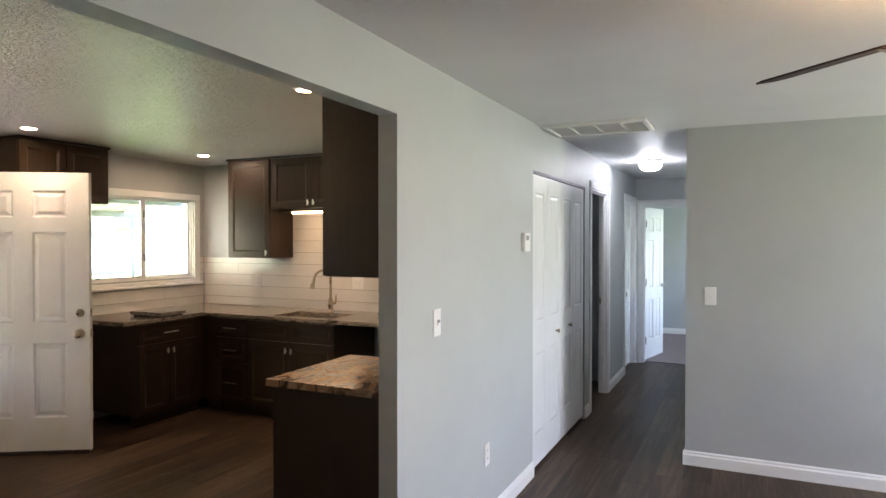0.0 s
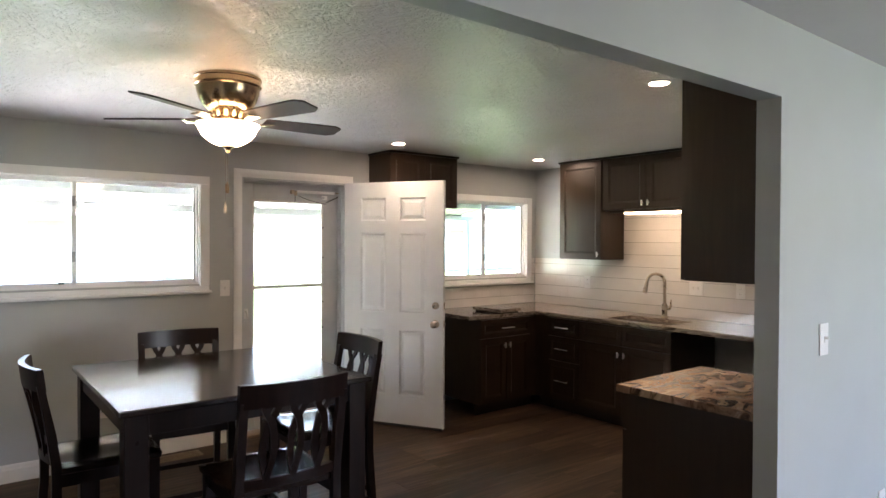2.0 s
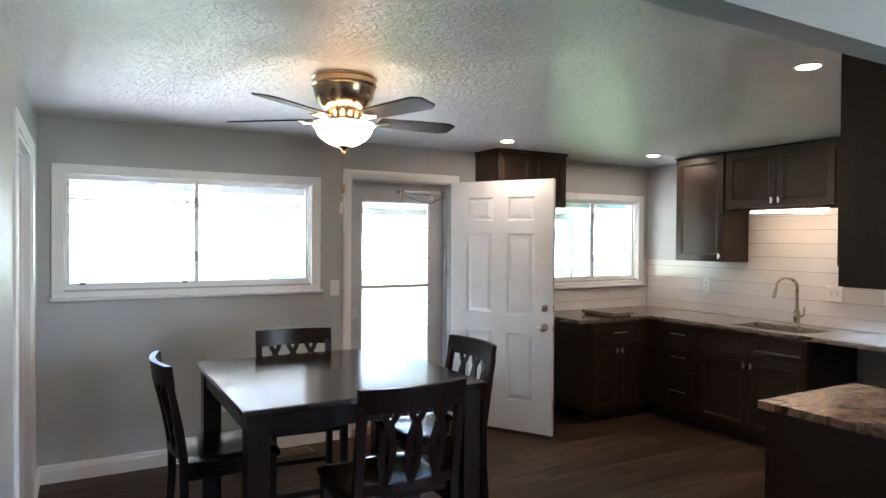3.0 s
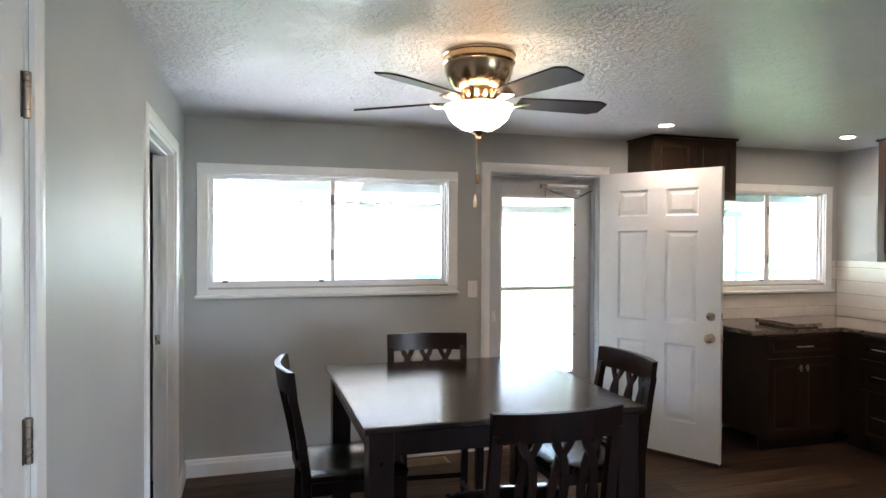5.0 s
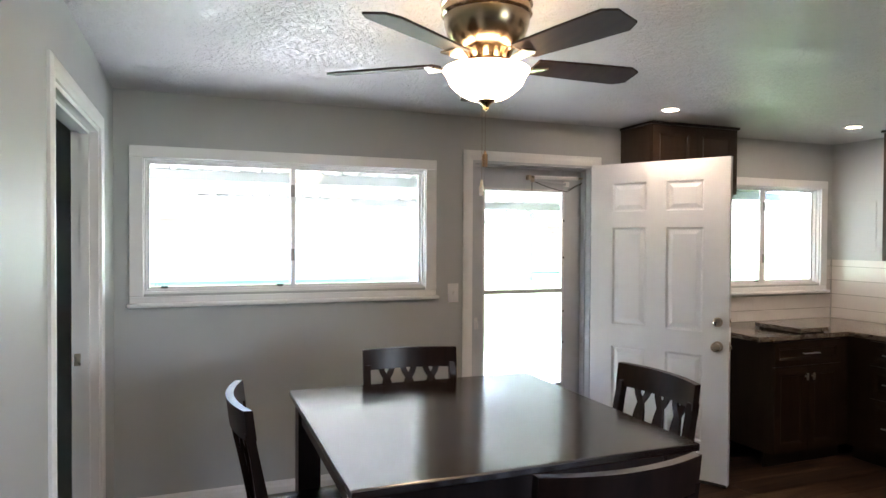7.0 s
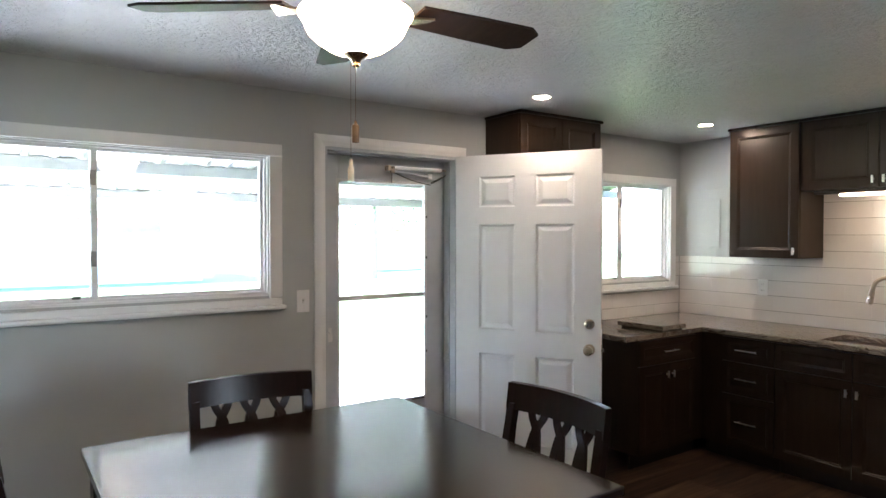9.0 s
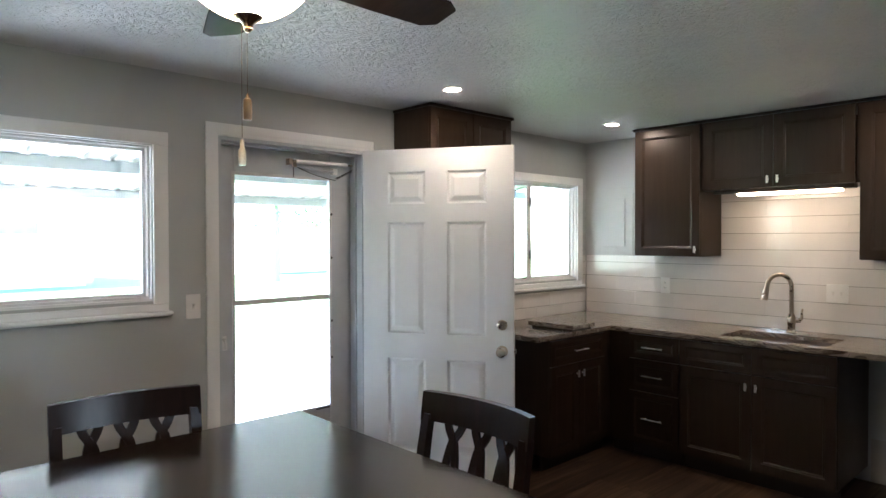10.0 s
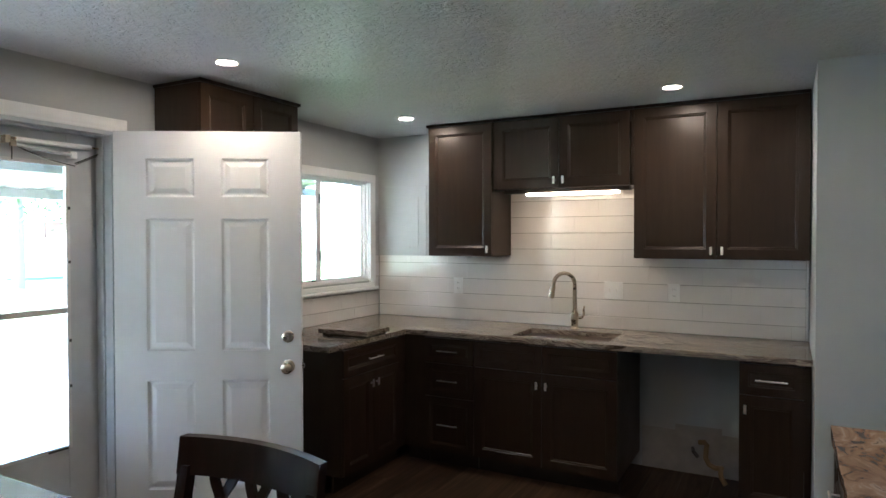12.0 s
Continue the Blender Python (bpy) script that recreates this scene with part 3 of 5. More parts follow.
part("latch_plate", boxes(((dw, 0.010, 0.828), (dw + 0.003, 0.032, 0.888)), ((dw + 0.003, 0.015, 0.846), (dw + 0.012, 0.027, 0.868)), ((dw, 0.010, 0.981), (dw + 0.003, 0.032, 1.035))), M_NICKEL, back, "nickel latch plates")
part("door_sweep", B((0.004, -0.004, -0.014), (dw - 0.004, 0.046, 0.006), 0.002), M_DARKMETAL, back, "dark rubber door sweep")

# closed utility door, hinged beside the side door
util = six_panel("utility_door", CDOOR[1] - CDOOR[0] - 0.044, 1.99, pose(CDOOR[1] - 0.022, YL - 0.004, 0.015, 0, 0, 180), "white six-panel door, closed")
for hz in (0.20, 1.102, 1.757):
    hx = CDOOR[1] - CDOOR[0] - 0.048
    hinge = part("hinge", boxes(((hx - 0.011, -0.0025, hz), (hx - 0.004, 0.001, hz + 0.086)), ((hx + 0.006, -0.004, hz), (hx + 0.009, 0.001, hz + 0.086))), M_DARKMETAL, util, "dark nickel hinge leaves")
    for k0, k1 in ((0.0, 0.0145), (0.016, 0.069), (0.0705, 0.086)):
        part("knuckle", tube([(hx, -0.008, hz + k0), (hx, -0.008, hz + k1)], 0.0075, 14), M_NICKEL, hinge, "nickel hinge knuckle")
    part("pin", tube([(hx, -0.008, hz - 0.001), (hx, -0.008, hz + 0.087)], 0.0055, 10), M_DARKMETAL, hinge, "dark hinge pin")
# side door swung away into the dark room
side = six_panel("side_door", 0.98, 1.99, pose(LDOOR[1] - 0.02, YL - 0.125, 0.015, 0, 0, 268), "white six-panel door opened into a dark room")
bath = six_panel("bath_door", 0.735, 1.99, pose(PX0 - 0.02, BATH[0] + 0.068, 0.015, 0, 0, 180), "white six-panel door opened into the bathroom")
knob(bath, 0.67, 0.0, 0.905, -1)
knob(bath, 0.67, 0.042, 0.905, 1)
hall3 = six_panel("hall_door", HALL3[1] - HALL3[0] - 0.042, 1.995, pose(PX1 - 0.05, HALL3[0] + 0.021, 0.015, 0, 0, 90), "white six-panel hall door, closed")
knob(hall3, 0.06, 0.0, 0.905, -1)
bed = six_panel("bedroom_door", 0.68, 1.96, pose(EDOOR[0] + 0.022, YE + 0.125, 0.02, 0, 0, 78), "white panelled bedroom door standing open")
knob(bed, 0.615, 0.0, 0.93, -1, lever=True)
for hz in (0.2, 0.95, 1.7):
    part("hinge", tube([(-0.004, -0.006, hz), (-0.004, -0.006, hz + 0.09)], 0.008, 8), M_DARKMETAL, bed, "dark hinge")

# bifold closet doors
cw = (CLOSET[1] - CLOSET[0] - 0.012) / 4
closet = thing("closet_bifold_doors", "white panelled bifold closet doors, closed", "closet door", (PX1, (CLOSET[0] + CLOSET[1]) / 2, 0.0))
for i in range(4):
    lbm = panel_slab([0, 0.085, cw - 0.085, cw - 0.004], [0, 0.215, 0.775, 0.985, 1.85, 1.97], 0.034, [(0.006, 0.006), (0.014, 0.006), (0.026, 0.002)])
    bmesh.ops.transform(lbm, matrix=pose(PX1 - 0.012, CLOSET[0] + 0.006 + i * cw, 0.028, 0, 0, 90), verts=lbm.verts[:])
    leaf = part("leaf", lbm, M_DOOR, closet, smooth=False)
    if i in (1, 2):
        kb = lathe([(0, 0), (0.008, 0), (0.007, 0.012), (0.016, 0.02), (0.015, 0.028), (0, 0.03)], seg=14)
        bmesh.ops.transform(kb, matrix=pose(PX1 - 0.012, CLOSET[0] + 0.006 + i * cw + (cw * 0.62), 0.885, 0, 90, 0), verts=kb.verts[:])
        part("pull_knob", kb, M_NICKEL, leaf, "small nickel pull")
part("track", B((PX1 - 0.05, CLOSET[0], CLOSET[3] - 0.016), (PX1 - 0.008, CLOSET[1], CLOSET[3] - 0.002)), M_DARKMETAL, closet, "dark overhead track")


# ---- windows ----
def sliding_window(name, y0, y1, z0, z1, ymid, label, sill_over, wide=0.010):
    x = XW
    ob = thing(name, label, "window", (x, (y0 + y1) / 2, z0), kind="structure")
    # deep reveal boards
    v = 0.004
    bm = bmesh.new()
    box(bm, (x - 0.15, y0, z0), (x, y0 + v, z1))
    box(bm, (x - 0.15, y1 - v, z0), (x, y1, z1))
    box(bm, (x - 0.15, y0 + v, z1 - v), (x, y1 - v, z1))
    box(bm, (x - 0.15, y0 + v, z0), (x - 0.002, y1 - v, z0 + 0.012))
    part("reveal", bm, M_TRIM, ob)
    # casing
    w, t = 0.072, 0.017
    part("side_casing", B((x, y0 - w, z0 - 0.012), (x + t, y0 - 0.001, z1 + 0.001), 0.004), M_TRIM, ob)
    part("side_casing", B((x, y1 + 0.001, z0 - 0.012), (x + t, y1 + w, z1 + 0.001), 0.004), M_TRIM, ob)
    part("head_casing", B((x, y0 - w, z1 + 0.001), (x + t + 0.002, y1 + w, z1 + 0.064), 0.004), M_TRIM, ob)
    part("apron", B((x, y0 - w + 0.001, z0 - 0.0475), (x + t - 0.002, y1 + w - 0.001, z0 - 0.013), 0.004), M_TRIM, ob)
    part("sill", B((x - 0.01, y0 - w - sill_over, z0 - 0.071), (x + 0.045, y1 + w + sill_over, z0 - 0.048), 0.009), M_TRIM, ob)
    # aluminium frame and two sashes
    xf = x - 0.045
    a, b, c_, d = y0 + 0.004, y1 - 0.004, z0 + 0.012, z1 - 0.004
    bm = bmesh.new()
    box(bm, (xf - 0.03, a, c_), (xf + 0.02, a + 0.010, d), 0.002)
    box(bm, (xf - 0.03, b - 0.010, c_), (xf + 0.02, b, d), 0.002)
    box(bm, (xf - 0.03, a + 0.010, d - 0.010), (xf + 0.02, b - 0.010, d), 0.002)
    box(bm, (xf - 0.03, a + 0.010, c_), (xf + 0.02, b - 0.010, c_ + 0.012), 0.002)
    part("window_frame", bm, M_SASH, ob, "pale aluminium frame")
    for k, (s0, s1, xo) in enumerate(((a + 0.008, ymid + 0.015, xf), (ymid - 0.015, b - 0.008, xf - 0.016))):
        bm = bmesh.new()
        e = 0.015
        box(bm, (xo - 0.007, s0, c_ + 0.010), (xo + 0.007, s0 + e, d - 0.008), 0.002)
        box(bm, (xo - 0.007, s1 - e - (wide if k == 0 else 0), c_ + 0.010), (xo + 0.007, s1, d - 0.008), 0.002)
        box(bm, (xo - 0.007, s0 + e, c_ + 0.010), (xo + 0.007, s1 - e, c_ + 0.010 + e), 0.002)
        box(bm, (xo - 0.007, s0 + e, d - 0.008 - e), (xo + 0.007, s1 - e, d - 0.008), 0.002)
        sash = part("sash", bm, M_SASH, ob)
        pane = part("pane", B((xo - 0.0015, s0 + e - 0.003, c_ + 0.007 + e), (xo + 0.0015, s1 - e + 0.003, d - 0.005 - e)), M_GLASS, sash)
        pane.visible_shadow = False
        if k == 0:
            for zz in (c_ + 0.20, d - 0.15):
                part("latch", boxes(((xo + 0.007, s1 - 0.028, zz - 0.035), (xo + 0.016, s1 - 0.006, zz + 0.035)), ((xo + 0.016, s1 - 0.034, zz - 0.006), (xo + 0.026, s1 - 0.012, zz + 0.012)), bevel=0.002), M_CATCH, sash, "grey sash latch")
            for yy in (s0 + 0.09, s1 - 0.09):
                part("tilt_clip", B((xo + 0.006, yy - 0.018, c_ + 0.016), (xo + 0.018, yy + 0.018, c_ + 0.030), 0.002), M_DARKMETAL, sash, "dark clip")
    return ob


sliding_window("window_1", *WIN, 3.095, "wide white sliding window over the table", 0.012)
sliding_window("window_2", *KWIN, 6.786, "white sliding kitchen window over the counter", 0.012, 0.036)

# storm door in the back doorway
sx = XW - 0.135
storm = thing("storm_door", "white aluminium storm door with two glass panes", "door", (sx, 4.7, 0.0))
ya, yb = DOOR[0] + 0.020, DOOR[1] - 0.020
g0, g1 = 4.376, 4.985
part("stile", B((sx - 0.018, ya, 0.02), (sx + 0.014, g0, 2.035), 0.003), M_STORM, storm)
part("stile", B((sx - 0.018, g1, 0.02), (sx + 0.014, yb, 2.035), 0.003), M_STORM, storm)
part("top_rail", B((sx - 0.018, g0, 1.872), (sx + 0.014, g1, 2.035), 0.003), M_STORM, storm)
part("kick_panel", B((sx - 0.018, g0, 0.02), (sx + 0.014, g1, 0.515), 0.003), M_STORM, storm)
part("mid_rail", B((sx - 0.014, g0, 1.158), (sx + 0.010, g1, 1.186), 0.003), M_ALU, storm, "grey aluminium rail")
bm = bmesh.new()
for lo, hi in (((sx + 0.0145, g0 - 0.012, 0.505), (sx + 0.020, g0 + 0.004, 1.885)), ((sx + 0.0145, g1 - 0.004, 0.505), (sx + 0.020, g1 + 0.012, 1.885)), ((sx + 0.0145, g0 + 0.004, 1.868), (sx + 0.020, g1 - 0.004, 1.885)), ((sx + 0.0145, g0 + 0.004, 0.505), (sx + 0.020, g1 - 0.004, 0.52))):
    box(bm, lo, hi, 0.001)
part("glazing_bead", bm, M_ALU, storm, "grey glazing bead")
for z0_, z1_ in ((0.517, 1.160), (1.184, 1.870)):
    p = part("pane", B((sx - 0.002, g0 + 0.001, z0_), (sx + 0.002, g1 - 0.001, z1_)), M_GLASS, storm)
    p.visible_shadow = False
for c0, c1 in ((g0 + 0.012, g0 + 0.065), (g1 - 0.105, g1 - 0.01)):
    part("pane_clip", B((sx + 0.0205, c0, 0.504), (sx + 0.026, c1, 0.514), 0.001), M_DARKMETAL, storm, "dark pane clip")
for c_z in (0.80, 1.02, 1.40, 1.66):
    part("pane_clip", B((sx + 0.0205, g1 + 0.001, c_z), (sx + 0.026, g1 + 0.011, c_z + 0.014), 0.001), M_DARKMETAL, storm, "dark pane clip")
latch = part("latch_plate", B((sx + 0.0143, 4.292, 0.925), (sx + 0.020, 4.330, 1.005), 0.002), M_ALU, storm, "grey latch plate")
part("latch_handle", tube([(sx + 0.020, 4.311, 0.985), (sx + 0.040, 4.311, 0.983), (sx + 0.046, 4.314, 0.965), (sx + 0.044, 4.318, 0.935)], [0.007, 0.007, 0.007, 0.006], 10), M_ALU, latch, "grey thumb handle")
closer = thing("door_closer", "white pneumatic door closer with a loose chain", "door closer", (sx, 4.9, 1.96))
part("tube", tube([(sx + 0.05, 4.735, 1.963), (sx + 0.05, 5.085, 1.966)], 0.0125, 12), M_TRIM, closer)
part("rod", tube([(sx + 0.05, 5.08, 1.966), (sx + 0.05, yb - 0.002, 1.967)], 0.005, 8), M_NICKEL, closer)
part("hold_open_bar", tube([(sx + 0.045, 4.74, 1.940), (sx + 0.045, 4.99, 1.922)], 0.0085, 10), M_STORM, closer, "grey painted hold-open bar")
part("bracket", boxes(((sx + 0.0143, 4.69, 1.944), (sx + 0.058, 4.712, 1.978)), ((sx + 0.042, 4.712, 1.930), (sx + 0.058, 4.737, 1.972)), bevel=0.002), M_NICKEL, closer)
part("bracket", B((sx + 0.035, yb - 0.006, 1.925), (sx + 0.075, yb + 0.001, 1.985), 0.002), M_NICKEL, closer)
part("bracket", B((sx + 0.0143, 4.985, 1.905), (sx + 0.05, 5.02, 1.940), 0.003), M_TRIM, closer)
part("spring", tube([(sx + 0.045 + 0.006 * math.cos(k * 1.3), 5.128 - 0.115 * k / 60, 1.936 - 0.055 * k / 60 + 0.006 * math.sin(k * 1.3)) for k in range(61)], 0.0022, 6), M_DARKMETAL, closer, "dark coil spring")
part("chain", tube([(sx + 0.045, 4.715 + 0.295 * k / 12, 1.945 - 0.075 * k / 12 - 0.012 * math.sin(math.pi * k / 12)) for k in range(13)], 0.003, 6), M_DARKMETAL, closer, "thin dark chain")
part("chain", tube([(sx + 0.045, 4.722, 1.935), (sx + 0.043, 4.724, 1.90), (sx + 0.044, 4.722, 1.872)], 0.0028, 6), M_DARKMETAL, closer, "thin dark chain")

# ---- kitchen ----
def pull(w, x, z, parent, y=-0.02):
    """A slim bar pull on two feet, along x."""
    bm = tube([(x - w / 2, y - 0.026, z), (x + w / 2, y - 0.026, z)], 0.0042, 8)
    for s in (-0.36, 0.36):
        tube([(x + s * w, y - 0.026, z), (x + s * w, y + 0.001, z)], 0.003, 6, bm)
    part("handle", bm, M_PULL, parent, "slim nickel bar pull")


def tab(x, z, parent, y=-0.02):
    """A short flat pull near the corner of a door."""
    part("handle", boxes(((x - 0.007, y - 0.024, z - 0.024), (x + 0.007, y - 0.016, z + 0.024)), ((x - 0.004, y - 0.016, z - 0.006), (x + 0.004, y + 0.001, z + 0.006)), bevel=0.0015), M_PULL, parent, "short nickel pull")


def cabinet(name, m, w, h, d, fronts, label, toe=0.0, crown=False, group="kitchen cabinets", ends=(True, True)):
    """A cabinet box with its fronts at y < 0 in its own axes. fronts: (kind, x0, x1, z0, z1, pull)."""
    ob = thing(name, label, "cabinet", None, group=group, m=m)
    t = 0.016
    part("side_panel", B((0, 0, toe), (t, d, h)), M_CAB, ob, smooth=False)
    part("side_panel", B((w - t, 0, toe), (w, d, h)), M_CAB, ob, smooth=False)
    part("bottom_panel", B((t, 0.002, toe), (w - t, d, toe + t)), M_CAB, ob, smooth=False)
    part("top_panel", B((t, 0.002, h - t), (w - t, d, h)), M_CAB, ob, smooth=False)
    part("back_panel", B((t, d - 0.008, toe + t), (w - t, d, h - t)), M_CAB, ob, smooth=False)
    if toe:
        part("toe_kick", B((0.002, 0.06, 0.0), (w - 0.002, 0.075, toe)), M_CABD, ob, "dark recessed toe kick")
    for kind, x0, x1, z0, z1, hp in fronts:
        g = 0.0025
        rail = 0.055 if kind == "door" else min(0.04, (z1 - z0) * 0.26)
        if kind == "panel":
            part("filler", B((x0, -0.002, z0), (x1, 0.0, z1)), M_CAB, ob, smooth=False)
            continue
        f = part("door" if kind == "door" else "drawer_front", shaker(x1 - x0 - 2 * g, z1 - z0 - 2 * g, 0.0195, rail, at=(x0 + g, -0.02, z0 + g)), M_CAB, ob, smooth=False)
        if hp == "bar":
            pull(0.15, (x0 + x1) / 2, (z0 + z1) / 2, f)
        elif hp:
            sx_, sz_ = hp
            tab(x0 + 0.03 if sx_ == "l" else x1 - 0.03, z0 + 0.05 if sz_ == "b" else z1 - 0.075, f)
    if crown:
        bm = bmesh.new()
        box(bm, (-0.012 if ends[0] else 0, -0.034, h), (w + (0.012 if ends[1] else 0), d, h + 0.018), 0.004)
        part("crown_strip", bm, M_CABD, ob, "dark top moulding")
    return ob


YB = 6.86
TOE, BH = 0.10, 0.868
# sink run, fronts to -y
cabinet("base_cabinet", pose(-3.06, YB, 0), 0.366, BH, 0.62, [("drawer", 0, 0.366, 0.69, BH - 0.01, "bar"), ("drawer", 0, 0.366, 0.466, 0.69, "bar"), ("drawer", 0, 0.366, TOE + 0.005, 0.466, "bar")], "espresso drawer base cabinet with three nickel pulls", TOE)
cabinet("base_cabinet", pose(-2.692, YB, 0), 0.918, BH, 0.62, [("drawer", 0, 0.459, 0.69, BH - 0.01, None), ("drawer", 0.459, 0.918, 0.69, BH - 0.01, None), ("door", 0, 0.459, TOE + 0.005, 0.69, ("r", "t")), ("door", 0.459, 0.918, TOE + 0.005, 0.69, ("l", "t"))], "espresso sink base cabinet with two doors", TOE)
cabinet("base_cabinet", pose(-1.136, YB, 0), 0.335, BH, 0.62, [("drawer", 0, 0.305, 0.69, BH - 0.01, "bar"), ("door", 0, 0.305, TOE + 0.005, 0.69, ("l", "t")), ("panel", 0.305, 0.335, TOE, BH, None)], "narrow espresso base cabinet beside the wall", TOE)
# corner box, blind, and the leg under the window, fronts to +x
cabinet("base_cabinet", pose(-3.225, 6.857, 0), 0.163, BH, 0.62, [("panel", 0.0, 0.163, TOE, BH, None)], "blind espresso corner filler", TOE)
LX = -3.225
cabinet("base_cabinet", pose(LX, 6.145, 0, 0, 0, 90), 0.71, BH, 0.62, [("drawer", 0.0, 0.62, 0.69, BH - 0.01, "bar"), ("door", 0.0, 0.31, TOE + 0.005, 0.69, ("r", "t")), ("door", 0.31, 0.62, TOE + 0.005, 0.69, ("l", "t")), ("panel", 0.62, 0.71, TOE, BH, None)], "espresso base cabinet under the kitchen window", TOE)
# peninsula
pen = cabinet("base_cabinet", pose(-0.756, 5.540, 0, 0, 0, -90), 0.65, BH, 0.674, [("drawer", 0, 0.65, 0.69, BH - 0.01, "bar"), ("door", 0, 0.325, TOE + 0.005, 0.69, ("r", "t")), ("door", 0.325, 0.65, TOE + 0.005, 0.69, ("l", "t"))], "espresso end cabinet with a plain dark side panel", TOE)
# wall cabinets
UH = 0.916
UZ = 1.392
cabinet("wall_cabinet", pose(-3.197, 7.166, UZ), 0.497, UH, 0.325, [("door", 0, 0.497, 0, UH, ("r", "b"))], "espresso wall cabinet with one tall door", crown=True, ends=(True, False))
cabinet("wall_cabinet", pose(-2.698, 7.166, 1.845), 0.946, UH + UZ - 1.845, 0.325, [("door", 0.02, 0.473, 0, UH + UZ - 1.845, ("r", "b")), ("door", 0.473, 0.926, 0, UH + UZ - 1.845, ("l", "b"))], "short espresso wall cabinet above the sink", crown=True, ends=(False, False))
cabinet("wall_cabinet", pose(-1.750, 7.166, UZ), 0.946, UH, 0.325, [("door", 0, 0.473, 0, UH, ("r", "b")), ("door", 0.473, 0.946, 0, UH, ("l", "b"))], "espresso wall cabinet with two tall doors", crown=True, ends=(False, False))
cabinet("wall_cabinet", pose(-3.535, 5.385, 1.853, 0, 0, 90), 0.73, UH + UZ - 1.853, 0.322, [("door", 0, 0.365, 0, UH + UZ - 1.853, ("r", "b")), ("door", 0.365, 0.73, 0, UH + UZ - 1.853, ("l", "b"))], "short espresso wall cabinet beside the back door", crown=True)
cabinet("wall_cabinet", pose(-0.480, 5.50, UZ, 0, 0, -90), 0.588, UH, 0.400, [("door", 0, 0.294, 0, UH, ("r", "b")), ("door", 0.294, 0.588, 0, UH, ("l", "b"))], "tall espresso wall cabinet above the end counter", crown=False)

# stone tops with rough chiselled edges
CZ0, CZ1 = 0.868, 0.900


def rough_edge(bm, amount=0.004, seed=3.0):
    """Cuts the sides finely and breaks them up like chiselled stone."""
    es = [e for e in bm.edges if e.calc_length() > 0.09]
    for _ in range(5):
        es = [e for e in bm.edges if e.calc_length() > 0.07]
        if not es:
            break
        bmesh.ops.subdivide_edges(bm, edges=es, cuts=1, use_grid_fill=True)
    bm.normal_update()
    for v in bm.verts:
        if any(abs(f.normal.z) < 0.5 for f in v.link_faces):
            n = Vector((0, 0, 0))
            for f in v.link_faces:
                if abs(f.normal.z) < 0.5:
                    n += f.normal
            v.co += n.normalized() * amount * noise.noise(v.co * 26.0 + Vector((seed, 0, 0)))
    return bm


SINK = (-2.46, -1.85, 6.925, 7.275)
bm = grid_solid(bmesh.new(), (XW + 0.004, -3.198, -0.80), (6.13, 6.828, YK - 0.012), CZ0, CZ1, [(-3.198, -0.79, 6.0, 6.828), SINK], "xyz")
top = thing("countertop", "polished brown and cream veined stone countertop", "countertop", (-2.4, 7.1, CZ0))
part("slab", rough_edge(bm), M_STONE, top, smooth=False)
bm = grid_solid(bmesh.new(), (-0.785, PX0 - 0.002), (4.853, 5.572), CZ0, CZ1, [], "xyz")
top2 = thing("peninsula_countertop", "polished brown veined stone top on the end cabinet", "countertop", (-0.43, 5.21, CZ0))
part("slab", rough_edge(bm, 0.005, 9.0), M_STONE_WARM, top2, smooth=False)
off = thing("stone_offcut", "rough-edged offcut of veined stone lying on the counter", "stone slab", (-3.37, 6.48, CZ1))
bm = B((-0.185, -0.135, 0.014), (0.185, 0.135, 0.042))
rough_edge(bm, 0.008, 5.0)
bmesh.ops.transform(bm, matrix=pose(-3.375, 6.485, CZ1, 0, 0, 2), verts=bm.verts[:])
part("slab", bm, M_STONE, off, smooth=False)
# added dark spacer, stands in for the shade in the gap under the slab
bm = B((-0.165, -0.115, 0.0), (0.165, 0.115, 0.0138))
bmesh.ops.transform(bm, matrix=pose(-3.375, 6.485, CZ1, 0, 0, 2), verts=bm.verts[:])
part("gap_spacer", bm, M_CABD, off, "dark spacer filling the shaded gap under the slab")

# sink and faucet
sink = thing("sink", "stainless steel undermount sink", "sink", (-2.155, 7.1, 0.70))
bm = bmesh.new()
a, b, c_, d = SINK[0] - 0.012, SINK[1] + 0.012, SINK[2] - 0.012, SINK[3] + 0.012
rim, bot = CZ0 - 0.002, 0.70
inn = 0.03
P0 = [(a, c_, rim), (b, c_, rim), (b, d, rim), (a, d, rim)]
P1 = [(a + inn, c_ + inn, bot), (b - inn, c_ + inn, bot), (b - inn, d - inn, bot), (a + inn, d - inn, bot)]
for q in range(4):
    r = (q + 1) % 4
    quad(bm, P0[q], P0[r], P1[r], P1[q])
quad(bm, *P1)
bmesh.ops.remove_doubles(bm, verts=bm.verts[:], dist=1e-5)
bmesh.ops.bevel(bm, geom=[e for e in bm.edges if len(e.link_faces) == 2], offset=0.02, segments=3, affect="EDGES")
sk = part("basin", bm, M_STEEL, sink)
so = sk.modifiers.new("thickness", "SOLIDIFY")
so.thickness = 0.0015
part("drain", lathe([(0.0, 0.0), (0.042, 0.0), (0.045, 0.004), (0.03, 0.006), (0.0, 0.003)], (-2.155, 7.1, 0.7005), 20), M_NICKEL, sink)
fx, fy = -2.190, 7.385
fau = thing("faucet", "brushed nickel gooseneck pull-down faucet", "faucet", (fx, fy, CZ1))
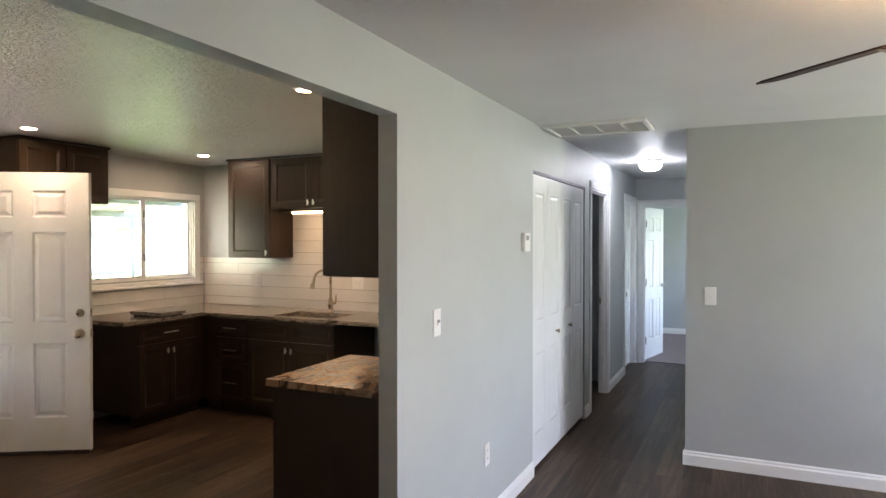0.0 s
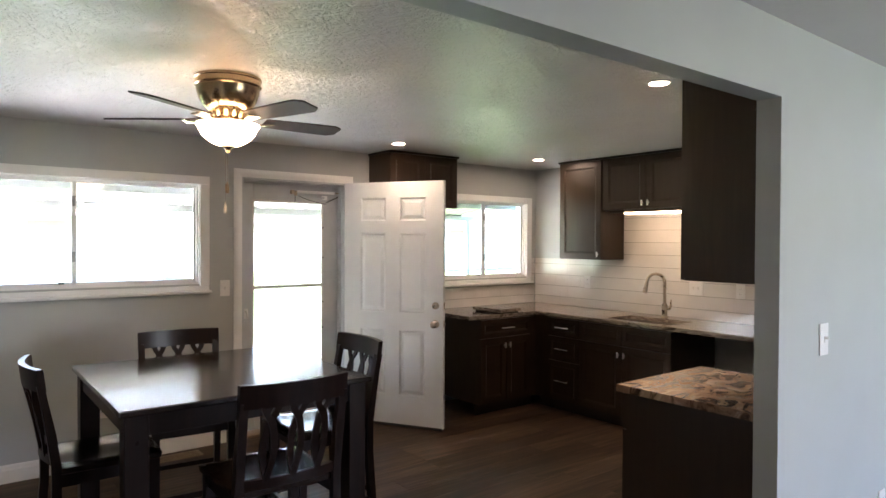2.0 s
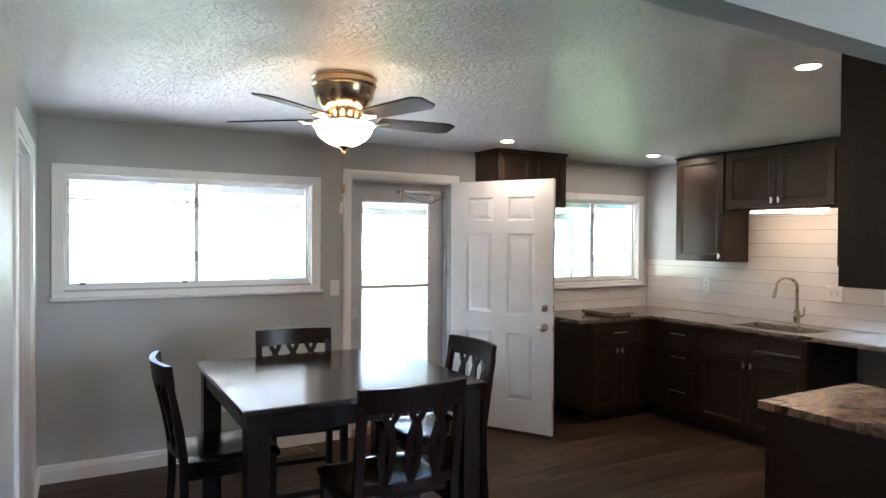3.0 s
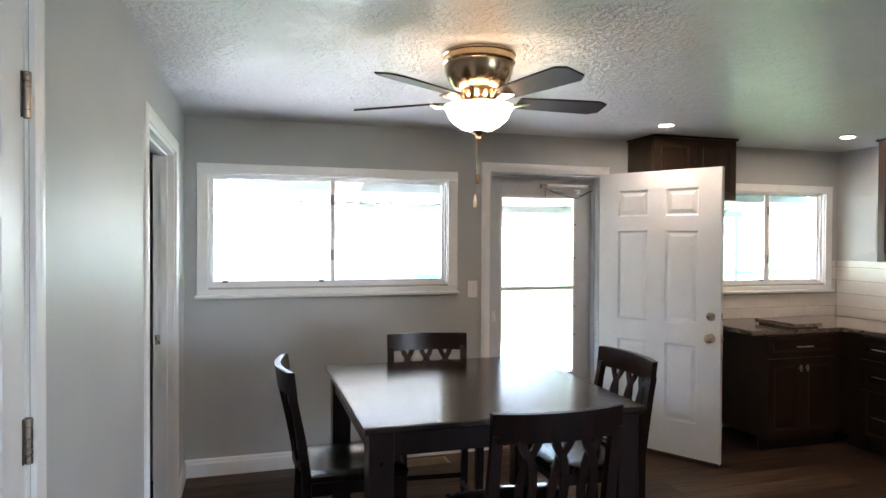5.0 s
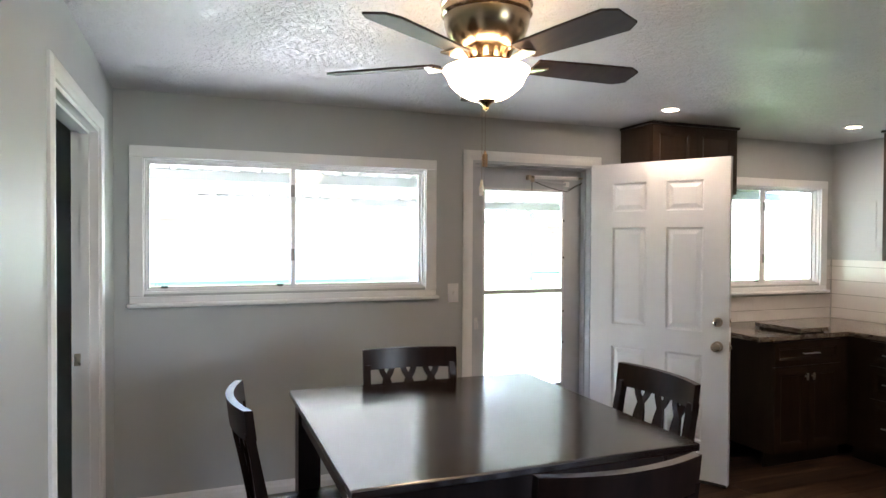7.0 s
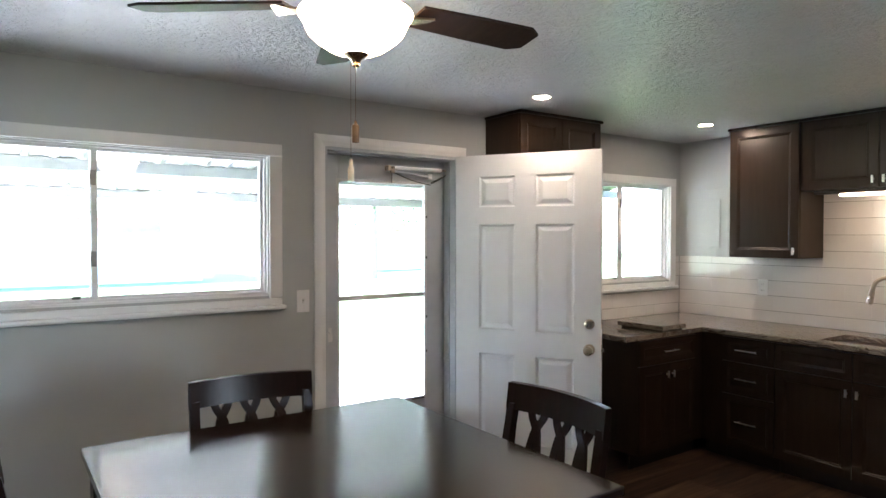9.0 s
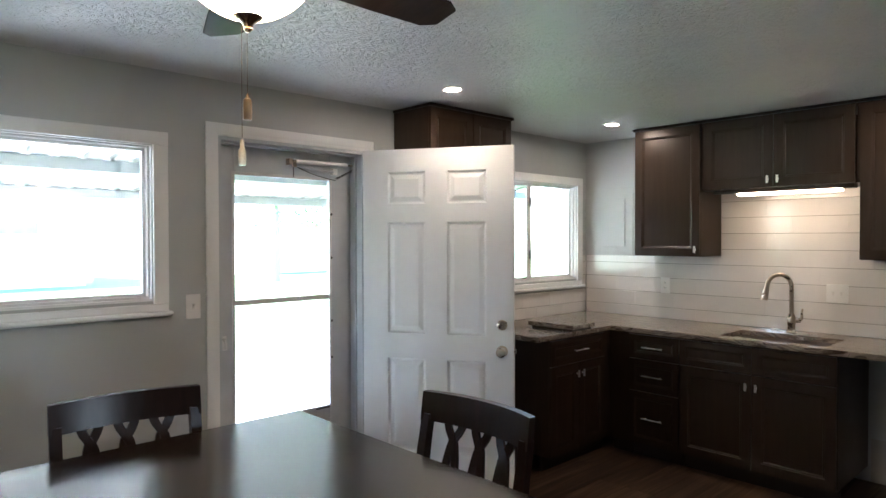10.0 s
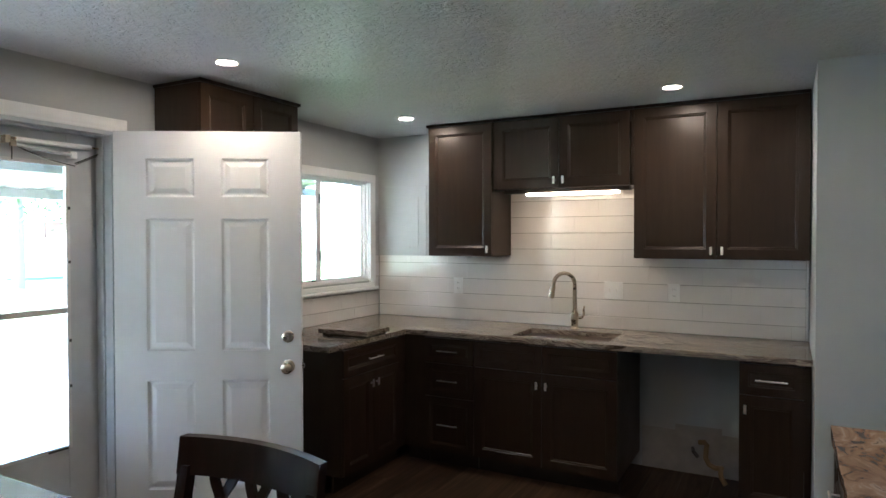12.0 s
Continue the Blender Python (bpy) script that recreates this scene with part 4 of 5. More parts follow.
part("base", lathe([(0, 0), (0.031, 0), (0.031, 0.006), (0.024, 0.012), (0.023, 0.05), (0.026, 0.06), (0.026, 0.10), (0.020, 0.112), (0.0145, 0.125), (0, 0.125)], (fx, fy, CZ1), 20), M_NICKEL, fau)
dx, dy = -0.80, -0.60
R = 0.075
neck = [(fx, fy, CZ1 + 0.12), (fx, fy, CZ1 + 0.30)]
for k in range(1, 13):
    th = math.pi * k / 12
    s = R * (1 - math.cos(th))
    neck.append((fx + dx * s, fy + dy * s, CZ1 + 0.30 + R * math.sin(th) * 1.05))
part("neck", tube(neck, 0.0132, 14), M_NICKEL, fau)
ex, ey = fx + dx * 2 * R, fy + dy * 2 * R
part("spray_head", tube([(ex, ey, CZ1 + 0.30), (ex - 0.006, ey - 0.004, CZ1 + 0.27), (ex - 0.012, ey - 0.009, CZ1 + 0.225), (ex - 0.014, ey - 0.011, CZ1 + 0.21)], [0.0145, 0.017, 0.021, 0.018], 14), M_NICKEL, fau)
part("lever", tube([(fx + 0.02, fy, CZ1 + 0.075), (fx + 0.05, fy - 0.005, CZ1 + 0.08), (fx + 0.066, fy - 0.008, CZ1 + 0.10), (fx + 0.064, fy - 0.008, CZ1 + 0.135), (fx + 0.070, fy - 0.008, CZ1 + 0.16)], [0.012, 0.012, 0.010, 0.007, 0.006], 10), M_NICKEL, fau)

# light bar under the short cabinet
lb = thing("under_cabinet_light", "lit white LED bar under the cabinet", "light", (-2.155, 7.25, 1.82))
part("housing", B((-2.62, 7.175, 1.818), (-1.78, 7.235, 1.844), 0.003), M_CABD, lb, "dark mounting strip")
part("diffuser", B((-2.46, 7.168, 1.800), (-1.85, 7.225, 1.8175), 0.005), M_BAR, lb, "glowing diffuser")

# wall plates
def plate(name, m, w, h, label, kind, category="outlet"):
    """A cover plate, its own front to -y."""
    ob = thing(name, label, category, None, m=m)
    part("plate", B((-w / 2, -0.006, -h / 2), (w / 2, 0, h / 2), 0.0025), M_PLASTIC, ob)
    n = max(1, round(w / 0.06))
    for i in range(n):
        cx = (i - (n - 1) / 2) * 0.046
        if kind[i % len(kind)] == "s":
            part("toggle", boxes(((cx - 0.005, -0.009, -0.012), (cx + 0.005, -0.006, 0.012)), ((cx - 0.0045, -0.022, 0.001), (cx + 0.0045, -0.009, 0.012)), bevel=0.001), M_TOGGLE, ob)
        else:
            for zz in (-0.021, 0.021):
                sock = part("socket", B((cx - 0.016, -0.0085, zz - 0.014), (cx + 0.016, -0.006, zz + 0.014), 0.002), M_PLASTIC, ob)
                part("slot", boxes(((cx - 0.007, -0.0092, zz - 0.004), (cx - 0.005, -0.0085, zz + 0.006)), ((cx + 0.005, -0.0092, zz - 0.004), (cx + 0.007, -0.0085, zz + 0.006))), M_SLOT, sock)
    return ob


TY = YK - 0.011
plate("outlet", pose(-3.125, TY, 1.157), 0.075, 0.12, "white duplex outlet on the tiled wall", "o")
plate("switch", pose(-1.950, TY, 1.163), 0.125, 0.12, "white two-gang switch plate on the tiles", "s", "switch")
plate("outlet", pose(-1.560, TY, 1.160), 0.075, 0.12, "white duplex outlet on the tiled wall", "o")
plate("switch", pose(XW, 4.103, 1.187, 0, 0, 90), 0.074, 0.122, "white light switch beside the back door", "s", "switch")
plate("outlet", pose(XW, 3.262, 0.385, 0, 0, 90), 0.074, 0.122, "white outlet low on the wall behind the table", "o")
plate("switch", pose(PX1, 5.065, 1.187, 0, 0, 90), 0.074, 0.122, "white light switch on the partition", "s", "switch")
plate("outlet", pose(PX1, 5.69, 0.40, 0, 0, 90), 0.074, 0.122, "white outlet low on the partition", "o")
plate("switch", pose(1.063, YR, 1.176), 0.074, 0.122, "white light switch on the end wall", "s", "switch")
th = thing("thermostat", "small white thermostat on the partition wall", "thermostat", None, m=pose(PX1, 6.335, 1.546, 0, 0, 90))
part("case", B((-0.055, -0.028, -0.058), (0.055, 0, 0.058), 0.006), M_PLASTIC, th)
part("display", B((-0.035, -0.0295, 0.012), (0.02, -0.0275, 0.042)), M_FILTER, th, "grey display")

# breaker panel door
pn = thing("breaker_panel", "painted breaker panel with a small door", "electrical panel", None, m=pose(-3.605, YK, 1.652))
part("cover", B((-0.195, -0.008, -0.272), (0.195, 0, 0.278), 0.002), M_WALL, pn)
dr = part("panel_door", B((-0.07, -0.014, -0.20), (0.125, -0.008, 0.19), 0.002), M_WALL, pn)
part("latch", boxes(((0.0, -0.018, -0.215), (0.05, -0.014, -0.195)), ((0.118, -0.0165, -0.18), (0.126, -0.014, 0.17)), bevel=0.001), M_WALL, dr)

# empty dishwasher bay: pipe stub and bare patch
hose = thing("drain_hose", "coiled tan hose in the empty dishwasher bay", "hose", (-1.36, 7.40, 0.0))
part("tube", tube([(-1.40 + 0.016 * k + 0.02 * math.sin(k * 1.1), 7.45 - 0.012 * k, 0.22 - 0.017 * k + 0.03 * math.sin(k * 0.9)) for k in range(12)], 0.016, 8), M_HOSE, hose)
part("elbow", tube([(-1.44, 7.47, 0.17), (-1.43, 7.42, 0.165), (-1.40, 7.40, 0.14)], 0.012, 8), M_DARKMETAL, hose)
structure("bare_plaster_patch", boxes(((-1.76, YK - 0.004, 0.0), (-1.145, YK, 0.27)), ((-1.55, YK - 0.006, 0.245), (-1.27, YK - 0.004, 0.31))), M_PATCH, "unpainted plaster inside the dishwasher bay", "wall")


# ---- ceiling fittings ----
def downlight(x, y):
    ob = thing("recessed_light", "lit round recessed ceiling light", "ceiling light", (x, y, CEIL), group="recessed kitchen lights")
    part("trim_ring", lathe([(0.044, -0.003), (0.048, -0.005), (0.055, -0.003), (0.057, 0.0), (0.044, 0.0)], (x, y, CEIL), 32), M_PLASTIC, ob, "white trim ring")
    part("lens", lathe([(0.0, -0.0030), (0.0435, -0.0030), (0.0435, -0.001), (0.0, -0.001)], (x, y, CEIL), 32), M_LED, ob, "glowing lens")


for x, y in ((-3.195, 5.258), (-3.197, 6.842), (-0.771, 5.149), (-1.466, 6.752)):
    downlight(x, y)


def ceiling_fan(name, x, y, spin, bowl, label, blade_len=0.40, blades=5):
    f = thing(name, label, "ceiling fan", (x, y, CEIL))
    z = CEIL
    part("canopy", lathe([(0.0, 0), (0.150, 0), (0.155, -0.006), (0.155, -0.012), (0.150, -0.016), (0.150, -0.038), (0.154, -0.042), (0.150, -0.047), (0.146, -0.050)], (x, y, z), 40), M_BRASS, f, "antique brass canopy band")
    part("motor_housing", lathe([(0.146, -0.0505), (0.143, -0.075), (0.132, -0.11), (0.112, -0.14), (0.092, -0.155), (0.088, -0.158)], (x, y, z), 40), M_BRASS, f, "antique brass motor bowl")
    bm = lathe([(0.088, -0.1585), (0.090, -0.162), (0.082, -0.166), (0.066, -0.19), (0.075, -0.194), (0.078, -0.199), (0.04, -0.201)], (x, y, z), 40)
    for k in range(14):
        a_ = 2 * math.pi * k / 14
        c0 = Vector((math.cos(a_), math.sin(a_), 0))
        bar([Vector((x, y, z - 0.164)) + c0 * 0.086, Vector((x, y, z - 0.193)) + c0 * 0.072], Vector((-c0.y, c0.x, 0)) * 0.016, c0 * 0.006, bm)
    part("vent_ring", bm, M_BRASS, f, "slotted brass ring")
    part("light_kit", lathe([(0.045, -0.2015), (0.047, -0.215), (0.075, -0.2175), (0.112, -0.2215), (0.113, -0.225), (0.06, -0.2265)], (x, y, z), 32), M_BRASS, f)
    zb = z - 0.205
    for k in range(blades):
        a_ = radians(spin + 360 / blades * k)
        rot = Matrix.Translation((x, y, zb)) @ Matrix.Rotation(a_, 4, "Z")
        bm = bar([(0.05, 0, 0.004), (0.12, 0, -0.010), (0.17, 0, -0.006), (0.215, 0, 0.0)], [(0, 0.022, 0), (0, 0.018, 0), (0, 0.05, 0), (0, 0.075, 0.008)], (0, 0, 0.006))
        bmesh.ops.transform(bm, matrix=rot, verts=bm.verts[:])
        iron = part("blade_iron", bm, M_BRASS, f, "brass blade iron")
        bm = bmesh.new()
        outline = [(0.175, -0.050), (0.175 + blade_len * 0.5, -0.060), (0.175 + blade_len * 0.9, -0.064), (0.175 + blade_len, -0.040), (0.175 + blade_len, 0.040), (0.175 + blade_len * 0.9, 0.064), (0.175 + blade_len * 0.5, 0.060), (0.175, 0.050)]
        lo = [bm.verts.new((u, v, 0.004 - v * 0.20)) for u, v in outline]
        hi = [bm.verts.new((u, v, 0.011 - v * 0.20)) for u, v in outline]
        bm.faces.new(lo[::-1])
        bm.faces.new(hi)
        for i in range(8):
            j = (i + 1) % 8
            bm.faces.new((lo[i], lo[j], hi[j], hi[i]))
        bmesh.ops.transform(bm, matrix=rot, verts=bm.verts[:])
        part("blade", bm, M_BLADE, f, "dark walnut blade")
    part("bowl", lathe([(0.136, -0.2265), (0.144, -0.2225), (0.1465, -0.227), (0.144, -0.233), (0.138, -0.241), (0.133, -0.249), (0.129, -0.258), (0.125, -0.268), (0.119, -0.278), (0.106, -0.290), (0.091, -0.302), (0.074, -0.313), (0.056, -0.321), (0.037, -0.326), (0.018, -0.328), (0.0, -0.329)], (x, y, z), 56), bowl, f, "glowing ribbed alabaster glass bowl")
    part("finial", lathe([(0.0, -0.320), (0.035, -0.322), (0.030, -0.330), (0.014, -0.340), (0.009, -0.350), (0.011, -0.354), (0.004, -0.360), (0.0, -0.360)], (x, y, z), 20), M_BRASS, f, "brass finial")
    for ox, zz, wood_fob in ((0.012, 1.80, True), (-0.014, 1.705, False)):
        px, py = x + ox, y - 0.008
        bm = tube([(px, py, z - 0.345), (px, py, zz + 0.03)], 0.0006, 5)
        n = int((z - 0.345 - zz - 0.03) / 0.009)
        for k in range(n):
            lathe([(0, -0.0015), (0.0014, 0), (0, 0.0015)], (px, py, zz + 0.034 + k * 0.009), 5, bm)
        chain = part("pull_chain", bm, M_FOB, f, "beaded pull chain")
        part("fob", lathe([(0, 0.034), (0.003, 0.033), (0.004, 0.024), (0.0085, 0.022), (0.009, 0.018), (0.009, -0.018), (0.0082, -0.022), (0, -0.022)] if wood_fob else [(0, 0.034), (0.004, 0.033), (0.0050, 0.014), (0.0080, 0.010), (0.0080, -0.019), (0.007, -0.022), (0, -0.022)], (px, py, zz), 12), M_FOB if wood_fob else M_FOB_PALE, chain, "small pull fob")
    return f


ceiling_fan("ceiling_fan", -2.0, 3.475, FAN_SPIN, M_BOWL, "antique brass ceiling fan with a lit glass bowl")
ceiling_fan("ceiling_fan", 1.79, 4.60, 134.0, M_BOWL, "living-room ceiling fan with dark blades and a lit bowl", 0.48, 3)

hl = thing("hall_light", "lit round glass flush ceiling light", "ceiling light", (0.445, 8.93, CEIL))
part("pan", lathe([(0, 0), (0.112, 0), (0.114, -0.018), (0.106, -0.024), (0.0, -0.024)], (0.445, 8.93, CEIL), 32), M_PLASTIC, hl)
part("dome", lathe([(0.105, -0.0245), (0.104, -0.050), (0.090, -0.078), (0.058, -0.096), (0.0, -0.104)], (0.445, 8.93, CEIL), 32), M_HALL, hl, "glowing glass dome")

# return-air grille
gr = thing("return_air_grille", "white return-air grille in the ceiling", "air vent", (0.365, 6.87, CEIL))
x0, x1, y0, y1 = 0.03, 0.705, 6.65, 7.09
part("backing", B((x0 + 0.02, y0 + 0.02, CEIL - 0.003), (x1 - 0.02, y1 - 0.02, CEIL)), M_FILTER, gr, "grey filter")
bm = bmesh.new()
for lo, hi in (((x0, y0, CEIL - 0.02), (x0 + 0.028, y1, CEIL - 0.0005)), ((x1 - 0.028, y0, CEIL - 0.02), (x1, y1, CEIL - 0.0005)), ((x0 + 0.028, y0, CEIL - 0.02), (x1 - 0.028, y0 + 0.028, CEIL - 0.0005)), ((x0 + 0.028, y1 - 0.028, CEIL - 0.02), (x1 - 0.028, y1, CEIL - 0.0005))):
    box(bm, lo, hi, 0.003)
for k in (1, 2, 3):
    xx = x0 + (x1 - x0) * k / 4
    box(bm, (xx - 0.006, y0 + 0.028, CEIL - 0.014), (xx + 0.006, y1 - 0.028, CEIL - 0.004))
part("grille_frame", bm, M_PLASTIC, gr)
ys = y0 + 0.045
while ys < y1 - 0.04:
    part("slat", bar([(x0 + 0.028, ys, CEIL - 0.009), (x1 - 0.028, ys, CEIL - 0.009)], (0, 0.011, 0.006), (0, -0.0008, 0.0014)), M_PLASTIC, gr, smooth=False)
    ys += 0.017

# floor register
rg = thing("floor_register", "tan metal floor register under the window", "air vent", (-3.72, 3.72, 0.0))
part("register_frame", grid_solid(bmesh.new(), (-3.785, -3.655), (3.56, 3.88), 0.0, 0.006, [(-3.765 + 0.022 * k, -3.753 + 0.022 * k, 3.58, 3.86) for k in range(5)], "xyz"), M_VENT, rg)
part("damper", B((-3.78, 3.565, 0.0002), (-3.66, 3.875, 0.001)), M_SLOT, rg)



# ---- dining set ----
def build_chair(m):
    ch = thing("counter_chair", "dark cherry counter-height chair with a crossed-slat back", "chair", None, group="chairs round the table", m=m)
    sz = 0.61

    def backy(z):
        return -0.190 - 0.07 * max(0.0, (z - sz) / 0.41) ** 1.2
    # scooped seat
    bm = bmesh.new()
    n = 13
    grid = {}
    for i in range(n):
        for k in range(n):
            u, v = -1 + 2 * i / (n - 1), -1 + 2 * k / (n - 1)
            wid = 0.222 - 0.018 * (1 - (v + 1) / 2)
            x_, y_ = u * wid, 0.015 + v * 0.205 + 0.012 * (1 - u * u) * max(0, v)
            dip = -0.014 * max(0, 1 - ((u * 0.9) ** 2 + (v * 0.9 + 0.1) ** 2) * 1.1)
            dip += 0.004 * math.exp(-(u * 5) ** 2) * max(0, v)
            dip -= 0.010 * max(0.0, max(abs(u), abs(v)) - 0.93) / 0.07
            grid[i, k, 0] = bm.verts.new((x_, y_, sz + dip))
            grid[i, k, 1] = bm.verts.new((x_ * 0.98, y_ * 0.98, sz - 0.034))
    for i in range(n - 1):
        for k in range(n - 1):
            bm.faces.new((grid[i, k, 0], grid[i + 1, k, 0], grid[i + 1, k + 1, 0], grid[i, k + 1, 0]))
            bm.faces.new((grid[i, k, 1], grid[i, k + 1, 1], grid[i + 1, k + 1, 1], grid[i + 1, k, 1]))
    for i in range(n - 1):
        for a_, b_ in (((i, 0), (i + 1, 0)), ((i, n - 1), (i + 1, n - 1)), ((0, i), (0, i + 1)), ((n - 1, i), (n - 1, i + 1))):
            bm.faces.new((grid[(*a_, 0)], grid[(*b_, 0)], grid[(*b_, 1)], grid[(*a_, 1)]))
    part("seat", bm, M_SEAT, ch, "scooped glossy wooden seat")
    # back posts run down into the rear legs
    for s in (-1, 1):
        zs = [0.0, 0.2, 0.45, 0.61, 0.75, 0.88, 0.955]
        pts = [(s * 0.204, backy(z) - (0.035 * (0.45 - z) / 0.45 if z < 0.45 else 0), z) for z in zs]
        part("back_post", bar(pts, (0.034, 0, 0), [(0, 0.036 if z < 0.8 else 0.028, 0) for z in zs]), M_CHAIR, ch)
        part("leg", bar([(s * 0.188, 0.185, 0.0), (s * 0.192, 0.180, 0.576)], [(0.030, 0, 0), (0.040, 0, 0)], [(0, 0.030, 0), (0, 0.040, 0)]), M_CHAIR, ch)
        part("side_stretcher", bar([(s * 0.196, -0.20, 0.20), (s * 0.190, 0.17, 0.20)], (0.018, 0, 0), (0, 0, 0.026)), M_CHAIR, ch)
        part("side_apron", bar([(s * 0.196, -0.17, 0.548), (s * 0.190, 0.165, 0.548)], (0.018, 0, 0), (0, 0, 0.052)), M_CHAIR, ch)
    part("front_stretcher", bar([(-0.175, 0.184, 0.20), (0.175, 0.184, 0.20)], (0, 0.020, 0), (0, 0, 0.030)), M_CHAIR, ch)
    part("rear_stretcher", bar([(-0.188, -0.212, 0.24), (0.188, -0.212, 0.24)], (0, 0.018, 0), (0, 0, 0.026)), M_CHAIR, ch)
    part("front_apron", bar([(-0.172, 0.186, 0.548), (0.172, 0.186, 0.548)], (0, 0.018, 0), (0, 0, 0.052)), M_CHAIR, ch)

    def bow(u):
        return -0.042 * (1 - u * u)
    # crest rail, bowed away from the sitter
    us = [-1 + 2 * k / 16 for k in range(17)]
    bm = bmesh.new()
    pts = [(u * 0.222, backy(0.975) + bow(u) + 0.006, 0.978) for u in us]
    bar(pts, (0, 0.026, 0), (0, -0.012, 0.092), bm)
    part("crest_rail", bm, M_CHAIR, ch, "bowed dark crest rail")
    part("lower_rail", bar([(u * 0.19, backy(0.64) + bow(u) * 0.7, 0.632) for u in us], (0, 0.020, 0), (0, 0, 0.036)), M_CHAIR, ch)
    # three crossed slats: apart under the rail, crossing, then opening into a long narrow eye
    def spread(f):
        return 0.026 * math.cos(math.pi * f / 0.36) if f < 0.18 else -0.0205 * math.sin(math.pi * min(1.0, (f - 0.18) / 0.74)) ** 0.8
    for cx in (-0.106, 0.0, 0.106):
        bm = bmesh.new()
        for s in (-1, 1):
            pts, wid = [], []
            for k in range(21):
                f_ = k / 20
                z = 0.938 - f_ * (0.938 - 0.640)
                x_ = cx + s * spread(f_)
                pts.append((x_, backy(z) + bow(x_ / 0.222) * (1.0 - 0.25 * f_) + 0.002 * s, z))
                wid.append((0.027 + 0.005 * math.exp(-((f_ - 0.18) / 0.1) ** 2), 0, 0))
            bar(pts, wid, (0, 0.011, 0), bm)
        part("crossed_slat", bm, M_CHAIR, ch, "pair of crossed curved slats")
    return ch


chair = build_chair(pose(-2.212, 2.955, 0, 0, 0, 0))
copy_thing(chair, pose(-2.035, 3.970, 0, 0, 0, 180))
copy_thing(chair, pose(-2.622, 3.468, 0, 0, 0, -95.5))
copy_thing(chair, pose(-1.487, 3.470, 0, 0, 0, 90))

tab_x0, tab_x1, tab_y0, tab_y1, TZ = -2.742, -1.600, 2.922, 4.037, 0.90
table = thing("dining_table", "square dark cherry counter-height dining table", "table", ((tab_x0 + tab_x1) / 2, (tab_y0 + tab_y1) / 2, 0))
part("tabletop", B((tab_x0, tab_y0, TZ - 0.026), (tab_x1, tab_y1, TZ), 0.005), M_TABLE, table, "satin dark tabletop")
e = 0.022
for lo, hi in (((tab_x0 + e + 0.09, tab_y0 + e + 0.012), (tab_x1 - e - 0.09, tab_y0 + e + 0.034)), ((tab_x0 + e + 0.09, tab_y1 - e - 0.034), (tab_x1 - e - 0.09, tab_y1 - e - 0.012)), ((tab_x0 + e + 0.012, tab_y0 + e + 0.09), (tab_x0 + e + 0.034, tab_y1 - e - 0.09)), ((tab_x1 - e - 0.034, tab_y0 + e + 0.09), (tab_x1 - e - 0.012, tab_y1 - e - 0.09))):
    part("apron", B((*lo, TZ - 0.115), (*hi, TZ - 0.0262), 0.002), M_CHAIR, table)
for sx_ in (0, 1):
    for sy_ in (0, 1):
        x_ = tab_x0 + e if sx_ == 0 else tab_x1 - e - 0.09
        y_ = tab_y0 + e if sy_ == 0 else tab_y1 - e - 0.09
        part("leg", B((x_, y_, 0), (x_ + 0.09, y_ + 0.09, TZ - 0.0262), 0.004), M_CHAIR, table)

# ---- outdoors ----
structure("ground", grid_solid(bmesh.new(), (-400, 400), (-400, 400), -0.5, -0.2, [], "xyz"), M_LAWN, "mown green lawn", "ground")
structure("patio", B((-9.2, 0.5, -0.19), (-4.012, 6.42, -0.1)), M_CONCRETE, "pale concrete patio slab", "patio")
aw = thing("patio_awning", "grey corrugated metal patio awning on posts", "awning", (-5.7, 5.0, 2.1))
bm = bmesh.new()
ya_, yb_, per = 0.6, 9.4, 0.18
n = int((yb_ - ya_) / per)
xa, za, xb, zb2 = -4.015, 2.40, -7.3, 1.965
cols = []
for k in range(n):
    for f_, hgt in ((0.0, 0.0), (0.62, 0.0), (0.70, 0.028), (0.92, 0.028)):
        y_ = ya_ + (k + f_) * per
        cols.append((bm.verts.new((xa, y_, za + hgt)), bm.verts.new((xb, y_, zb2 + hgt))))
for a_, b_ in zip(cols, cols[1:]):
    bm.faces.new((a_[0], b_[0], b_[1], a_[1]))
so = part("corrugated_sheet", bm, M_AWNING, aw, smooth=False).modifiers.new("thickness", "SOLIDIFY")
so.thickness = 0.004
part("purlin", B((-6.09, ya_, 2.032), (-6.03, yb_, 2.122)), M_AWNING, aw)
part("front_beam", B((-7.20, ya_, 1.895), (-7.12, yb_, 1.975)), M_AWNING, aw)
for y_ in (0.7, 9.25):
    part("post", B((-7.195, y_, -0.1 if y_ < 6 else -0.2), (-7.125, y_ + 0.07, 1.895)), M_AWNING, aw)


